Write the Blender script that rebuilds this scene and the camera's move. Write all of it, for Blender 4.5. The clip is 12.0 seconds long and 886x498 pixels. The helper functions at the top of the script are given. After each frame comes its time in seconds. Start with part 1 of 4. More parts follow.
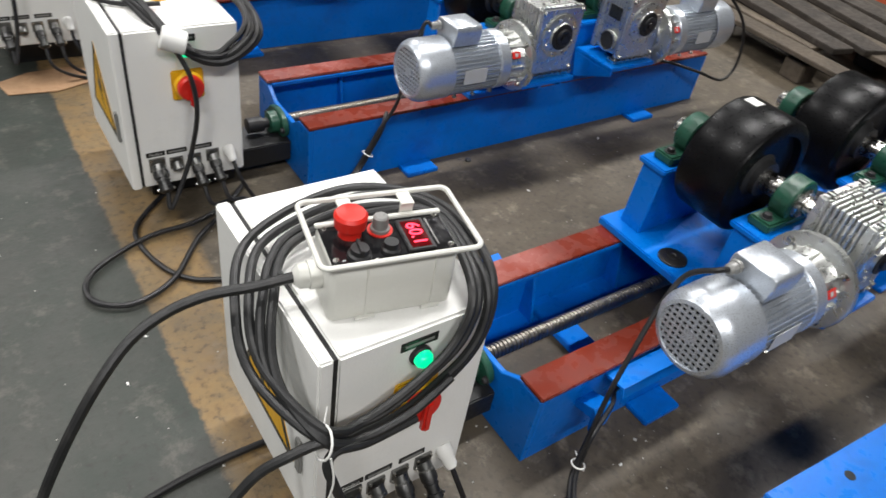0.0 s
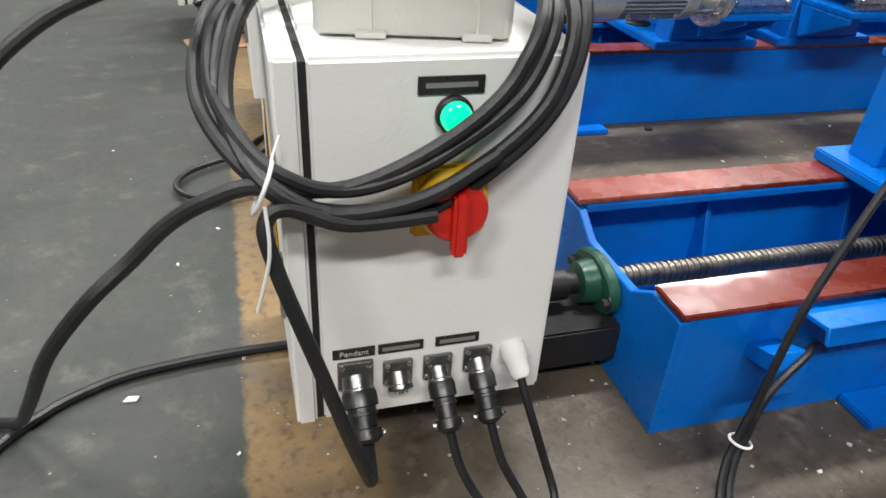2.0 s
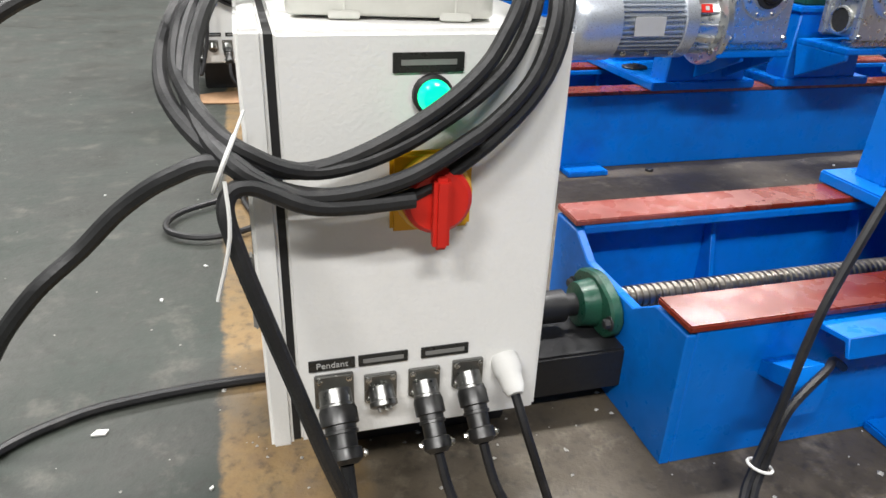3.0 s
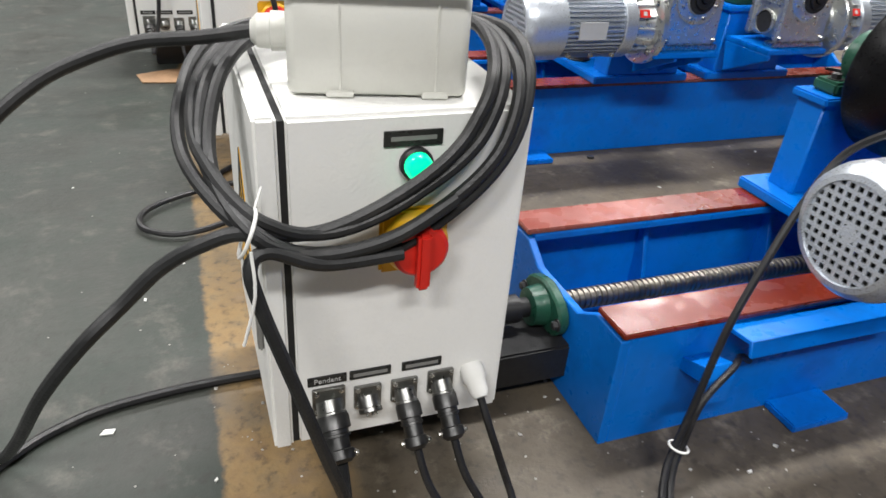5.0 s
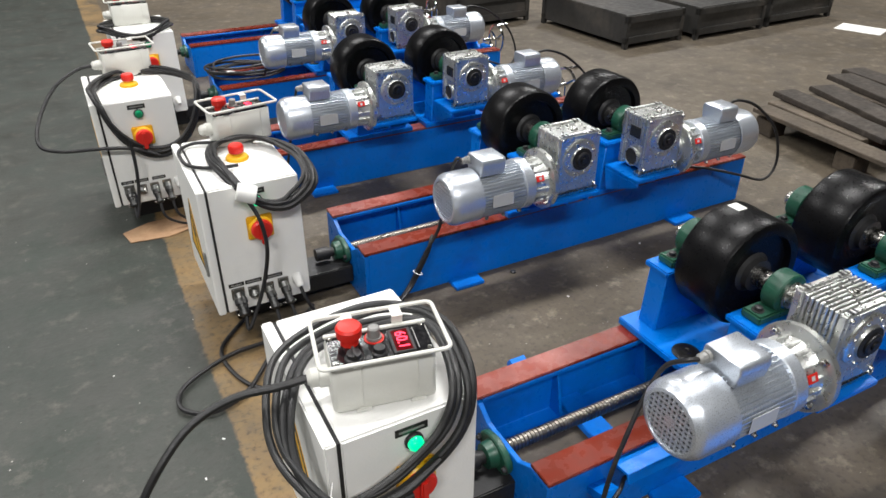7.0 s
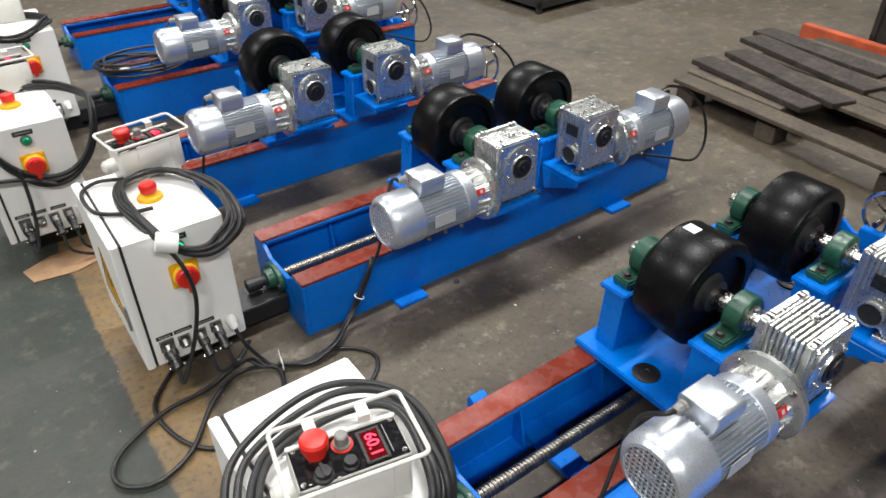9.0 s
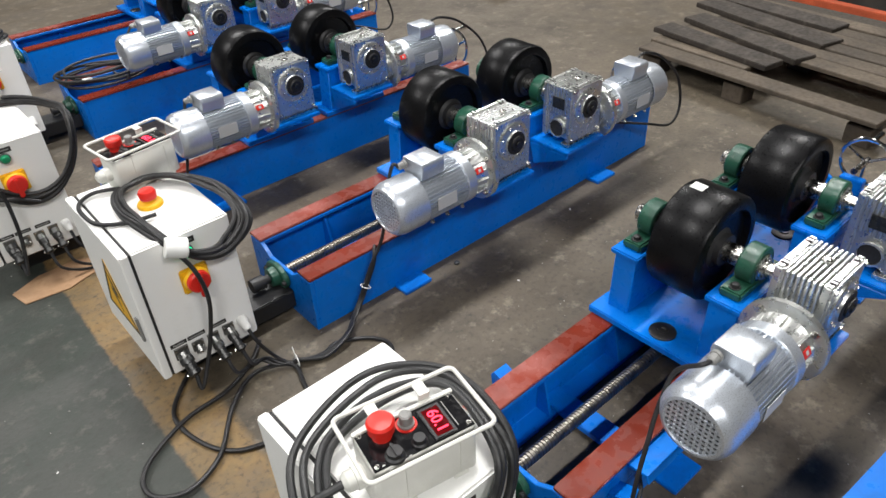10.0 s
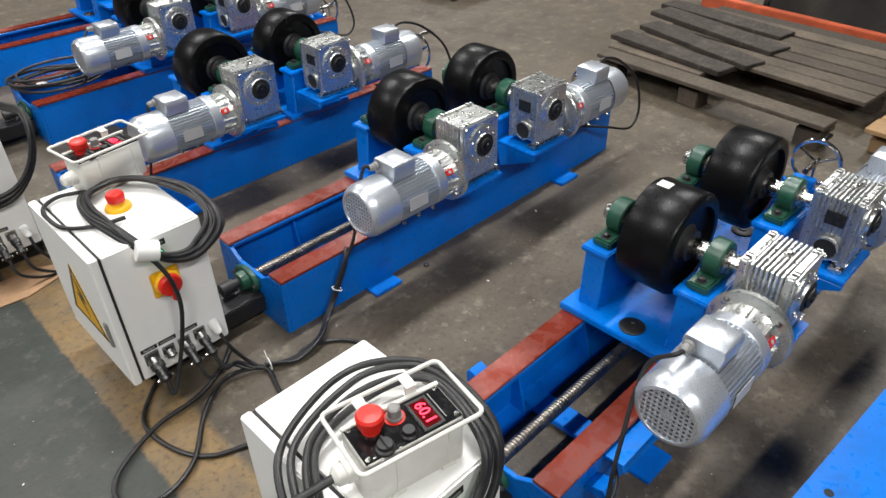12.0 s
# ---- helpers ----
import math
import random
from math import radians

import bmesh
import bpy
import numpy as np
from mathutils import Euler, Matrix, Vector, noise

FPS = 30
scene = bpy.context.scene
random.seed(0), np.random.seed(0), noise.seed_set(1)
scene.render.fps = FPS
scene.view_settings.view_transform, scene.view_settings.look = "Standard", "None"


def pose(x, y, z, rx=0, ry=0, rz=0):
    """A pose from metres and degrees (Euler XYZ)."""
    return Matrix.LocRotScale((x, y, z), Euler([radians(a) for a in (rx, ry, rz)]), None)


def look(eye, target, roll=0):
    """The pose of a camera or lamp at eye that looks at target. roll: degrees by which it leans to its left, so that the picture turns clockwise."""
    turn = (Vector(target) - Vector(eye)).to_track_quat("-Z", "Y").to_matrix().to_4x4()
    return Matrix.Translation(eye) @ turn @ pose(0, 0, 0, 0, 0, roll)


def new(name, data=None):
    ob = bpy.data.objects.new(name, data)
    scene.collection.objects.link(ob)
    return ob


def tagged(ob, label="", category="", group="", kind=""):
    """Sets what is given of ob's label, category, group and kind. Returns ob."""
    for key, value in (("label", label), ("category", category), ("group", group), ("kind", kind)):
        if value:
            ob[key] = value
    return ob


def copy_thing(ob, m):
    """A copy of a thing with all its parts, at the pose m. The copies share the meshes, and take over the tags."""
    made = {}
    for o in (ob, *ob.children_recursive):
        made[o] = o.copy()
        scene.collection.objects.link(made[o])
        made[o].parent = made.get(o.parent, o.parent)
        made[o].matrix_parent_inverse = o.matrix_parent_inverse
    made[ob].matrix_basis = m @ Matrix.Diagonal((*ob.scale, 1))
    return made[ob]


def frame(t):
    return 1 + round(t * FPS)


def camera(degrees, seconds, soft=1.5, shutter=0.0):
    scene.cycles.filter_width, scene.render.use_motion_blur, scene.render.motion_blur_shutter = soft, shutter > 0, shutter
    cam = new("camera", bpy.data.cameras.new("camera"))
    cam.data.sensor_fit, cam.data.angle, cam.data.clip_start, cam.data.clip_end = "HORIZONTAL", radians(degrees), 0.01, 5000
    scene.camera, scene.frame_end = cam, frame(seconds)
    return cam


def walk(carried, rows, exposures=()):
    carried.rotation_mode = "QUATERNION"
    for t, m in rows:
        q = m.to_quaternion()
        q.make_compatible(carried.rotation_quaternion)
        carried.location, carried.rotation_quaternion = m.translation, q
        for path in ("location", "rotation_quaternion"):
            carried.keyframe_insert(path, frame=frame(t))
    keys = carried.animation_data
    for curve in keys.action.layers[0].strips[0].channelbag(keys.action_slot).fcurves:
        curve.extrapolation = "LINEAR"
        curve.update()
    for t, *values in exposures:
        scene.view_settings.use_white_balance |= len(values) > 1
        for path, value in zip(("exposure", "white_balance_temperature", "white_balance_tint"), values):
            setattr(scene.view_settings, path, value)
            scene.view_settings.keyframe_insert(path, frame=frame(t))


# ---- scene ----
cam = camera(64.7, 12.0, soft=1.5, shutter=0.25)
PATH = [
    (0, (-0.655, -0.475, 1.065), (0.341, 0.719, -0.193), 10.2),
    (0.5, (-0.61, -0.539, 0.994), (0.182, 0.819, -0.242), 9.0),
    (1, (-0.558, -0.575, 0.92), (0.098, 0.8, -0.376), 7.1),
    (1.5, (-0.483, -0.527, 0.75), (0.048, 0.941, -0.501), 1.8),
    (2, (-0.436, -0.516, 0.613), (0.068, 1.103, -0.447), 3.5),
    (2.5, (-0.415, -0.514, 0.555), (0.115, 1.162, -0.399), 3.9),
    (2.7, (-0.411, -0.519, 0.539), (0.087, 1.205, -0.344), 1.9),
    (4.3, (-0.418, -0.501, 0.535), (0.111, 1.223, -0.33), 4.5),
    (4.5, (-0.424, -0.51, 0.548), (0.105, 1.21, -0.326), 4.6),
    (5, (-0.464, -0.56, 0.657), (0.18, 1.048, -0.343), 4.4),
    (5.5, (-0.541, -0.621, 0.798), (0.193, 0.9, -0.272), 3.8),
    (6, (-0.588, -0.667, 0.985), (0.276, 0.818, -0.038), 0.2),
    (6.5, (-0.59, -0.696, 1.11), (0.191, 0.814, 0.057), -0.2),
    (7, (-0.595, -0.71, 1.203), (0.207, 0.809, 0.178), 0.1),
    (7.2, (-0.602, -0.715, 1.233), (0.199, 0.792, 0.189), -1.5),
    (8.8, (-0.532, -0.534, 1.313), (0.371, 0.827, 0.159), 0.5),
    (9, (-0.553, -0.515, 1.314), (0.406, 0.814, 0.168), -0.1),
    (9.5, (-0.615, -0.47, 1.316), (0.414, 0.805, 0.169), -2.6),
    (10, (-0.658, -0.456, 1.307), (0.379, 0.788, 0.133), -3.0),
    (10.5, (-0.684, -0.451, 1.302), (0.378, 0.768, 0.125), -3.0),
    (11, (-0.697, -0.453, 1.309), (0.432, 0.738, 0.165), -1.8),
    (11.5, (-0.705, -0.45, 1.304), (0.436, 0.722, 0.153), -1.2),
    (12, (-0.704, -0.446, 1.302), (0.433, 0.722, 0.143), -1.2),
]
walk(cam, [(t, look(eye, target, roll)) for t, eye, target, roll in PATH],
     exposures=[(0.0, -0.27), (0.5, -0.25), (1.0, -0.38), (1.5, -0.18), (2.0, 0.14), (2.5, 0.38), (4.5, 0.46), (5.0, 0.16), (5.5, 0.02), (6.5, -0.15), (9.0, -0.17), (12.0, -0.21)])

# ---- light: a closed workshop hall with rows of ceiling lamps ----
HALL = (-9.0, 13.0, -9.0, 15.0, 6.0)  # x0, x1, y0, y1, height
LAMPS = [(-4.0, -4.0), (-0.5, -4.5)] + [(x, y) for x in (-4.0, 1.0, 6.0) for y in (1.5, 7.0)]
LAMP_WATTS = 305.0
world = bpy.data.worlds.new("world")
world.use_nodes = True
world.node_tree.nodes["Background"].inputs[0].default_value = (0.75, 0.85, 1.0, 1)
world.node_tree.nodes["Background"].inputs[1].default_value = 0.02
scene.world = world


# ---- materials ----
def material(name, color, rough=0.5, metal=0.0, vary=0.12, scale=6.0, grain=120.0, bump=0.15, dirt_or_glint=None, dirt_or_glint_amount=0.0, dirt_or_glint_scale=3.0, coat=0.0, island=0.0, spec=0.5):
    """A node material: base colour with stains at one scale, fine grain in colour, gloss and relief at another."""
    m = bpy.data.materials.new(name)
    m.use_nodes = True
    nt = m.node_tree
    bsdf = nt.nodes["Principled BSDF"]
    tex = nt.nodes.new("ShaderNodeTexCoord")
    big, fine = nt.nodes.new("ShaderNodeTexNoise"), nt.nodes.new("ShaderNodeTexNoise")
    for n, s, d in ((big, scale, 5.0), (fine, grain, 3.0)):
        n.inputs["Scale"].default_value, n.inputs["Detail"].default_value = s, d
        nt.links.new(tex.outputs["Object"], n.inputs["Vector"])

    def mix(a, b, fac, kind="MIX"):
        n = nt.nodes.new("ShaderNodeMix")
        n.data_type, n.blend_type = "RGBA", kind
        for sock, v in ((n.inputs[6], a), (n.inputs[7], b), (n.inputs[0], fac)):
            if isinstance(v, (int, float)):
                sock.default_value = v
            elif isinstance(v, tuple):
                sock.default_value = (*v, 1)
            else:
                nt.links.new(v, sock)
        return n.outputs[2]

    def ramp(src, lo, hi, a=0.0, b=1.0):
        n = nt.nodes.new("ShaderNodeMapRange")
        n.inputs[1].default_value, n.inputs[2].default_value, n.inputs[3].default_value, n.inputs[4].default_value = lo, hi, a, b
        nt.links.new(src, n.inputs[0])
        return n.outputs[0]

    low = tuple(c * (1 - vary) for c in color)
    high = tuple(min(1, c * (1 + vary)) for c in color)
    col = mix(low, high, ramp(big.outputs[0], 0.3, 0.7))
    col = mix(col, tuple(c * 0.72 for c in color), ramp(fine.outputs[0], 0.5, 0.85, 0, min(1, vary * 3)))
    if island:
        info = nt.nodes.new("ShaderNodeObjectInfo")
        geo = nt.nodes.new("ShaderNodeNewGeometry")
        add = nt.nodes.new("ShaderNodeMath")
        add.operation = "ADD"
        nt.links.new(info.outputs["Random"], add.inputs[0])
        nt.links.new(geo.outputs["Random Per Island"], add.inputs[1])
        frac = nt.nodes.new("ShaderNodeMath")
        frac.operation = "FRACT"
        nt.links.new(add.outputs[0], frac.inputs[0])
        col = mix(col, tuple(c * (1 - island) for c in color), frac.outputs[0])
    if dirt_or_glint is not None:
        spots = nt.nodes.new("ShaderNodeTexNoise")
        spots.inputs["Scale"].default_value, spots.inputs["Detail"].default_value, spots.inputs["Roughness"].default_value = dirt_or_glint_scale, 8.0, 0.7
        nt.links.new(tex.outputs["Object"], spots.inputs["Vector"])
        col = mix(col, dirt_or_glint, ramp(spots.outputs[0], 0.52, 0.72, 0, dirt_or_glint_amount))
    nt.links.new(col, bsdf.inputs["Base Color"])
    nt.links.new(ramp(fine.outputs[0], 0.3, 0.7, max(0.02, rough - 0.1), min(1, rough + 0.1)), bsdf.inputs["Roughness"])
    bsdf.inputs["Metallic"].default_value = metal
    bsdf.inputs["Specular IOR Level"].default_value = spec
    bsdf.inputs["Coat Weight"].default_value = coat
    b = nt.nodes.new("ShaderNodeBump")
    b.inputs["Strength"].default_value, b.inputs["Distance"].default_value = bump, 0.002
    nt.links.new(fine.outputs[0], b.inputs["Height"])
    nt.links.new(b.outputs[0], bsdf.inputs["Normal"])
    return m


def glow(name, color, strength):
    m = bpy.data.materials.new(name)
    m.use_nodes = True
    bsdf = m.node_tree.nodes["Principled BSDF"]
    bsdf.inputs["Base Color"].default_value = (*[c * 0.5 for c in color], 1)
    bsdf.inputs["Emission Color"].default_value = (*color, 1)
    bsdf.inputs["Emission Strength"].default_value = strength
    bsdf.inputs["Roughness"].default_value = 0.15
    return m


BLUE = material("blue_enamel", (0.0, 0.148, 0.58), 0.33, vary=0.12, scale=4, grain=40, bump=0.04, dirt_or_glint=(0.006, 0.07, 0.32), dirt_or_glint_amount=0.5, dirt_or_glint_scale=5, spec=0.3)
# the rail's pinkish patches are reflections put into its colour
RAIL = material("red_primer_rail", (0.165, 0.021, 0.009), 0.27, vary=0.25, scale=5, grain=30, bump=0.05, dirt_or_glint=(0.45, 0.2, 0.18), dirt_or_glint_amount=0.6, dirt_or_glint_scale=2.2, coat=0.15, spec=0.4)
WHITE = material("cabinet_powder_coat", (0.86, 0.86, 0.83), 0.42, vary=0.03, scale=5, grain=260, bump=0.22, dirt_or_glint=(0.45, 0.44, 0.41), dirt_or_glint_amount=0.22, dirt_or_glint_scale=5)
GREYWHITE = material("pendant_plastic", (0.66, 0.66, 0.61), 0.4, vary=0.03, scale=8, grain=300, bump=0.1, dirt_or_glint=(0.45, 0.43, 0.4), dirt_or_glint_amount=0.2, dirt_or_glint_scale=20)
# black of gaskets and seals, also painted in as shade inside openings
GASKET_SHADE = material("gasket_and_shade_black", (0.012, 0.012, 0.012), 0.7)
RUBBER = material("black_polyurethane", (0.003, 0.003, 0.0035), 0.34, vary=0.3, scale=8, grain=300, bump=0.0, dirt_or_glint=(0.008, 0.008, 0.008), dirt_or_glint_amount=0.3, dirt_or_glint_scale=9, spec=0.16)
HUBDARK = material("dark_cast_hub", (0.02, 0.02, 0.021), 0.5, vary=0.3, scale=20)
CABLE = material("black_cable_sheath", (0.011, 0.011, 0.012), 0.48, vary=0.3, scale=30, grain=400, bump=0.1, dirt_or_glint=(0.06, 0.055, 0.05), dirt_or_glint_amount=0.5, dirt_or_glint_scale=40)
GREYCABLE = material("dusty_black_rubber_hose", (0.014, 0.0145, 0.015), 0.5, vary=0.3, scale=30, grain=400, bump=0.12, dirt_or_glint=(0.06, 0.056, 0.052), dirt_or_glint_amount=0.5, dirt_or_glint_scale=25)
CAST = material("cast_aluminium", (0.68, 0.69, 0.67), 0.32, 0.9, vary=0.1, scale=10, grain=90, bump=0.006, dirt_or_glint=(0.4, 0.4, 0.39), dirt_or_glint_amount=0.3, dirt_or_glint_scale=12)
SILVER = material("silver_lacquered_aluminium", (0.57, 0.61, 0.66), 0.33, 0.7, vary=0.04, scale=8, grain=700, bump=0.002, dirt_or_glint=(0.42, 0.45, 0.5), dirt_or_glint_amount=0.15, dirt_or_glint_scale=7)
STEEL = material("bright_steel", (0.55, 0.54, 0.51), 0.25, 1.0, vary=0.15, scale=25, grain=150, bump=0.005)
SCREW = material("oiled_screw_steel", (0.3, 0.28, 0.25), 0.36, 1.0, vary=0.15, scale=12, grain=60, bump=0.0)
DARKSTEEL = material("dull_connector_metal", (0.27, 0.27, 0.26), 0.36, 1.0, vary=0.15, scale=40, bump=0.0)
PLUG = material("worn_dark_plug_metal", (0.085, 0.085, 0.084), 0.42, 0.9, vary=0.3, scale=60, bump=0.0)
CHROME = material("chrome", (0.75, 0.75, 0.75), 0.12, 1.0, vary=0.05, bump=0.0)
GREEN = material("green_hammered_cast_iron", (0.012, 0.07, 0.042), 0.36, vary=0.25, scale=30, grain=120, bump=0.3, dirt_or_glint=(0.03, 0.045, 0.035), dirt_or_glint_amount=0.5, dirt_or_glint_scale=25)
BLACK = material("black_painted_steel", (0.012, 0.012, 0.013), 0.45, vary=0.3, scale=15)
BLACKGLOSS = material("black_panel_foil", (0.008, 0.008, 0.009), 0.15, vary=0.1)
YELLOW = material("signal_yellow_plastic", (0.78, 0.42, 0.01), 0.38, vary=0.06)
RED = material("signal_red_plastic", (0.62, 0.02, 0.012), 0.38, vary=0.08)
GREYKNOB = material("grey_knob", (0.22, 0.22, 0.21), 0.35, vary=0.1)
PAPER = material("white_tape", (0.75, 0.75, 0.72), 0.6, vary=0.04)
LABEL = material("dark_engraved_label", (0.02, 0.021, 0.02), 0.3, vary=0.1)
INK = material("pale_print", (0.5, 0.5, 0.48), 0.5, vary=0.05)
LAMPGREEN = glow("lit_green_lens", (0.0, 0.75, 0.3), 1.6)
LAMPOFF = material("green_lens", (0.0, 0.2, 0.08), 0.15, vary=0.05)
DIGIT = glow("red_led_digit", (1.0, 0.04, 0.08), 5.0)
WOOD = material("weathered_board", (0.1, 0.078, 0.055), 0.78, vary=0.45, scale=5, grain=60, bump=0.5, dirt_or_glint=(0.018, 0.015, 0.012), dirt_or_glint_amount=0.7, dirt_or_glint_scale=7, island=0.65)
DARKWOOD = material("dark_oily_board", (0.03, 0.023, 0.017), 0.7, vary=0.45, scale=9, grain=60, bump=0.5, dirt_or_glint=(0.11, 0.095, 0.08), dirt_or_glint_amount=0.55, dirt_or_glint_scale=16)
FRESHWOOD = material("fresh_pallet_wood", (0.36, 0.22, 0.1), 0.65, vary=0.2, scale=7, grain=60, bump=0.35, island=0.3)
CARD = material("brown_cardboard", (0.33, 0.2, 0.11), 0.75, vary=0.2, scale=9, grain=60, bump=0.2)
CRATE = material("dark_steel_crate", (0.028, 0.027, 0.025), 0.5, vary=0.4, scale=4, grain=30, bump=0.3, dirt_or_glint=(0.09, 0.075, 0.06), dirt_or_glint_amount=0.5, dirt_or_glint_scale=3)
ORANGE = material("faded_orange_paint", (0.42, 0.08, 0.03), 0.6, vary=0.3, scale=9)
WALL = material("hall_wall", (0.09, 0.095, 0.095), 0.8, vary=0.1, scale=0.7, grain=20)
ROOF = material("hall_roof", (0.1, 0.105, 0.105), 0.8, vary=0.08, scale=0.5, grain=10)


def floor_material():
    """Workshop concrete: bare on the machines' side, worn green paint beyond a worn yellow line."""
    m = bpy.data.materials.new("workshop_floor")
    m.use_nodes = True
    nt = m.node_tree
    bsdf = nt.nodes["Principled BSDF"]
    tex = nt.nodes.new("ShaderNodeTexCoord")
    xyz = nt.nodes.new("ShaderNodeSeparateXYZ")
    nt.links.new(tex.outputs["Object"], xyz.inputs[0])

    def noise_tex(scale, detail=6.0, rough=0.6):
        n = nt.nodes.new("ShaderNodeTexNoise")
        n.inputs["Scale"].default_value, n.inputs["Detail"].default_value, n.inputs["Roughness"].default_value = scale, detail, rough
        nt.links.new(tex.outputs["Object"], n.inputs["Vector"])
        return n.outputs[0]

    def math_node(op, a, b):
        n = nt.nodes.new("ShaderNodeMath")
        n.operation = op
        for s, v in ((n.inputs[0], a), (n.inputs[1], b)):
            if isinstance(v, (int, float)):
                s.default_value = v
            else:
                nt.links.new(v, s)
        return n.outputs[0]

    def span(src, lo, hi, a=0.0, b=1.0):
        n = nt.nodes.new("ShaderNodeMapRange")
        n.inputs[1].default_value, n.inputs[2].default_value, n.inputs[3].default_value, n.inputs[4].default_value = lo, hi, a, b
        nt.links.new(src, n.inputs[0])
        return n.outputs[0]

    def mix(a, b, fac):
        n = nt.nodes.new("ShaderNodeMix")
        n.data_type = "RGBA"
        for sock, v in ((n.inputs[6], a), (n.inputs[7], b), (n.inputs[0], fac)):
            if isinstance(v, (int, float)):
                sock.default_value = v
            elif isinstance(v, tuple):
                sock.default_value = (*v, 1)
            else:
                nt.links.new(v, sock)
        return n.outputs[2]

    n_big, n_mid, n_fine, n_spot = noise_tex(1.1), noise_tex(5.0, 8.0, 0.65), noise_tex(60.0, 4.0), noise_tex(16.0, 8.0, 0.7)
    bare = mix((0.066, 0.053, 0.036), (0.12, 0.098, 0.07), span(n_big, 0.3, 0.7))
    bare = mix(bare, (0.045, 0.037, 0.028), span(n_mid, 0.48, 0.7, 0, 0.75))
    bare = mix(bare, (0.27, 0.23, 0.175), span(n_spot, 0.54, 0.74, 0, 0.75))
    paint = mix((0.03, 0.035, 0.03), (0.046, 0.048, 0.041), span(n_big, 0.3, 0.7))
    paint = mix(paint, (0.026, 0.036, 0.029), span(n_mid, 0.42, 0.66, 0, 0.8))
    paint = mix(paint, (0.125, 0.118, 0.1), span(n_spot, 0.54, 0.74, 0, 0.75))
    wob = math_node("ADD", xyz.outputs[0], math_node("MULTIPLY", math_node("SUBTRACT", n_spot, 0.5), 0.035))
    col = mix(paint, bare, span(wob, -0.478, -0.466))
    inside = math_node("MULTIPLY", span(wob, -0.476, -0.468), span(wob, -0.335, -0.315, 1, 0))
    worn = math_node("MULTIPLY", inside, span(n_mid, 0.36, 0.56, 0.15, 1.0))
    worn = math_node("MULTIPLY", worn, span(n_spot, 0.34, 0.5, 0.3, 0.9))
    yellow = mix((0.27, 0.175, 0.068), (0.17, 0.105, 0.045), span(n_spot, 0.4, 0.65))
    col = mix(col, yellow, worn)
    col = mix(col, (0.025, 0.023, 0.02), span(n_fine, 0.52, 0.74, 0, 0.7))
    nt.links.new(col, bsdf.inputs["Base Color"])
    nt.links.new(span(n_mid, 0.3, 0.7, 0.4, 0.72), bsdf.inputs["Roughness"])
    b = nt.nodes.new("ShaderNodeBump")
    b.inputs["Strength"].default_value, b.inputs["Distance"].default_value = 0.5, 0.003
    nt.links.new(math_node("ADD", n_fine, n_spot), b.inputs["Height"])
    nt.links.new(b.outputs[0], bsdf.inputs["Normal"])
    return m


FLOOR = floor_material()


# ---- mesh helpers ----
def smooth_mesh(me, angle=35):
    me.polygons.foreach_set("use_smooth", [True] * len(me.polygons))
    me.set_sharp_from_angle(angle=radians(angle))


def part(name, bm, mat_, parent=None, label="", at=None):
    """Links a bmesh as one mesh object under a thing or a part."""
    bmesh.ops.recalc_face_normals(bm, faces=bm.faces)
    me = bpy.data.meshes.new(name)
    bm.to_mesh(me)
    bm.free()
    for mm in mat_ if isinstance(mat_, (list, tuple)) else (mat_,):
        me.materials.append(mm)
    smooth_mesh(me)
    ob = new(name, me)
    if parent is not None:
        ob.parent = parent
    if at is not None:
        ob.matrix_basis = at
    if label:
        tagged(ob, label)
    return ob


def thing(name, m, label, category, group="", kind=""):
    ob = new(name)
    ob.empty_display_size = 0.05
    ob.matrix_basis = m
    return tagged(ob, label, category, group, kind)


def box(x0, x1, y0, y1, z0, z1, bevel=0.002, bm=None, seg=2):
    own = bmesh.new()
    vs = [own.verts.new((x, y, z)) for x in (x0, x1) for y in (y0, y1) for z in (z0, z1)]
    for f in ((0, 1, 3, 2), (4, 6, 7, 5), (0, 4, 5, 1), (2, 3, 7, 6), (0, 2, 6, 4), (1, 5, 7, 3)):
        own.faces.new([vs[i] for i in f])
    if bevel:
        bmesh.ops.bevel(own, geom=own.edges[:], offset=bevel, segments=seg, affect="EDGES")
    return merge(bm, own)


def merge(bm, own):
    if bm is None:
        return own
    me = bpy.data.meshes.new("tmp")
    own.to_mesh(me)
    own.free()
    bm.from_mesh(me)
    bpy.data.meshes.remove(me)
    return bm


def prism(poly, axis, a, b, bevel=0.0015, bm=None):
    """A polygon, given in the two other axes in order, drawn out along axis from a to b."""
    own = bmesh.new()

    def put(p, s):
        q = list(p)
        q.insert("xyz".index(axis), s)
        return own.verts.new(q)

    low, top = [put(p, a) for p in poly], [put(p, b) for p in poly]
    own.faces.new(low)
    own.faces.new(top[::-1])
    n = len(poly)
    for i in range(n):
        own.faces.new((low[i], low[(i + 1) % n], top[(i + 1) % n], top[i]))
    bmesh.ops.recalc_face_normals(own, faces=own.faces)
    if bevel:
        bmesh.ops.bevel(own, geom=own.edges[:], offset=bevel, segments=1, affect="EDGES")
    return merge(bm, own)


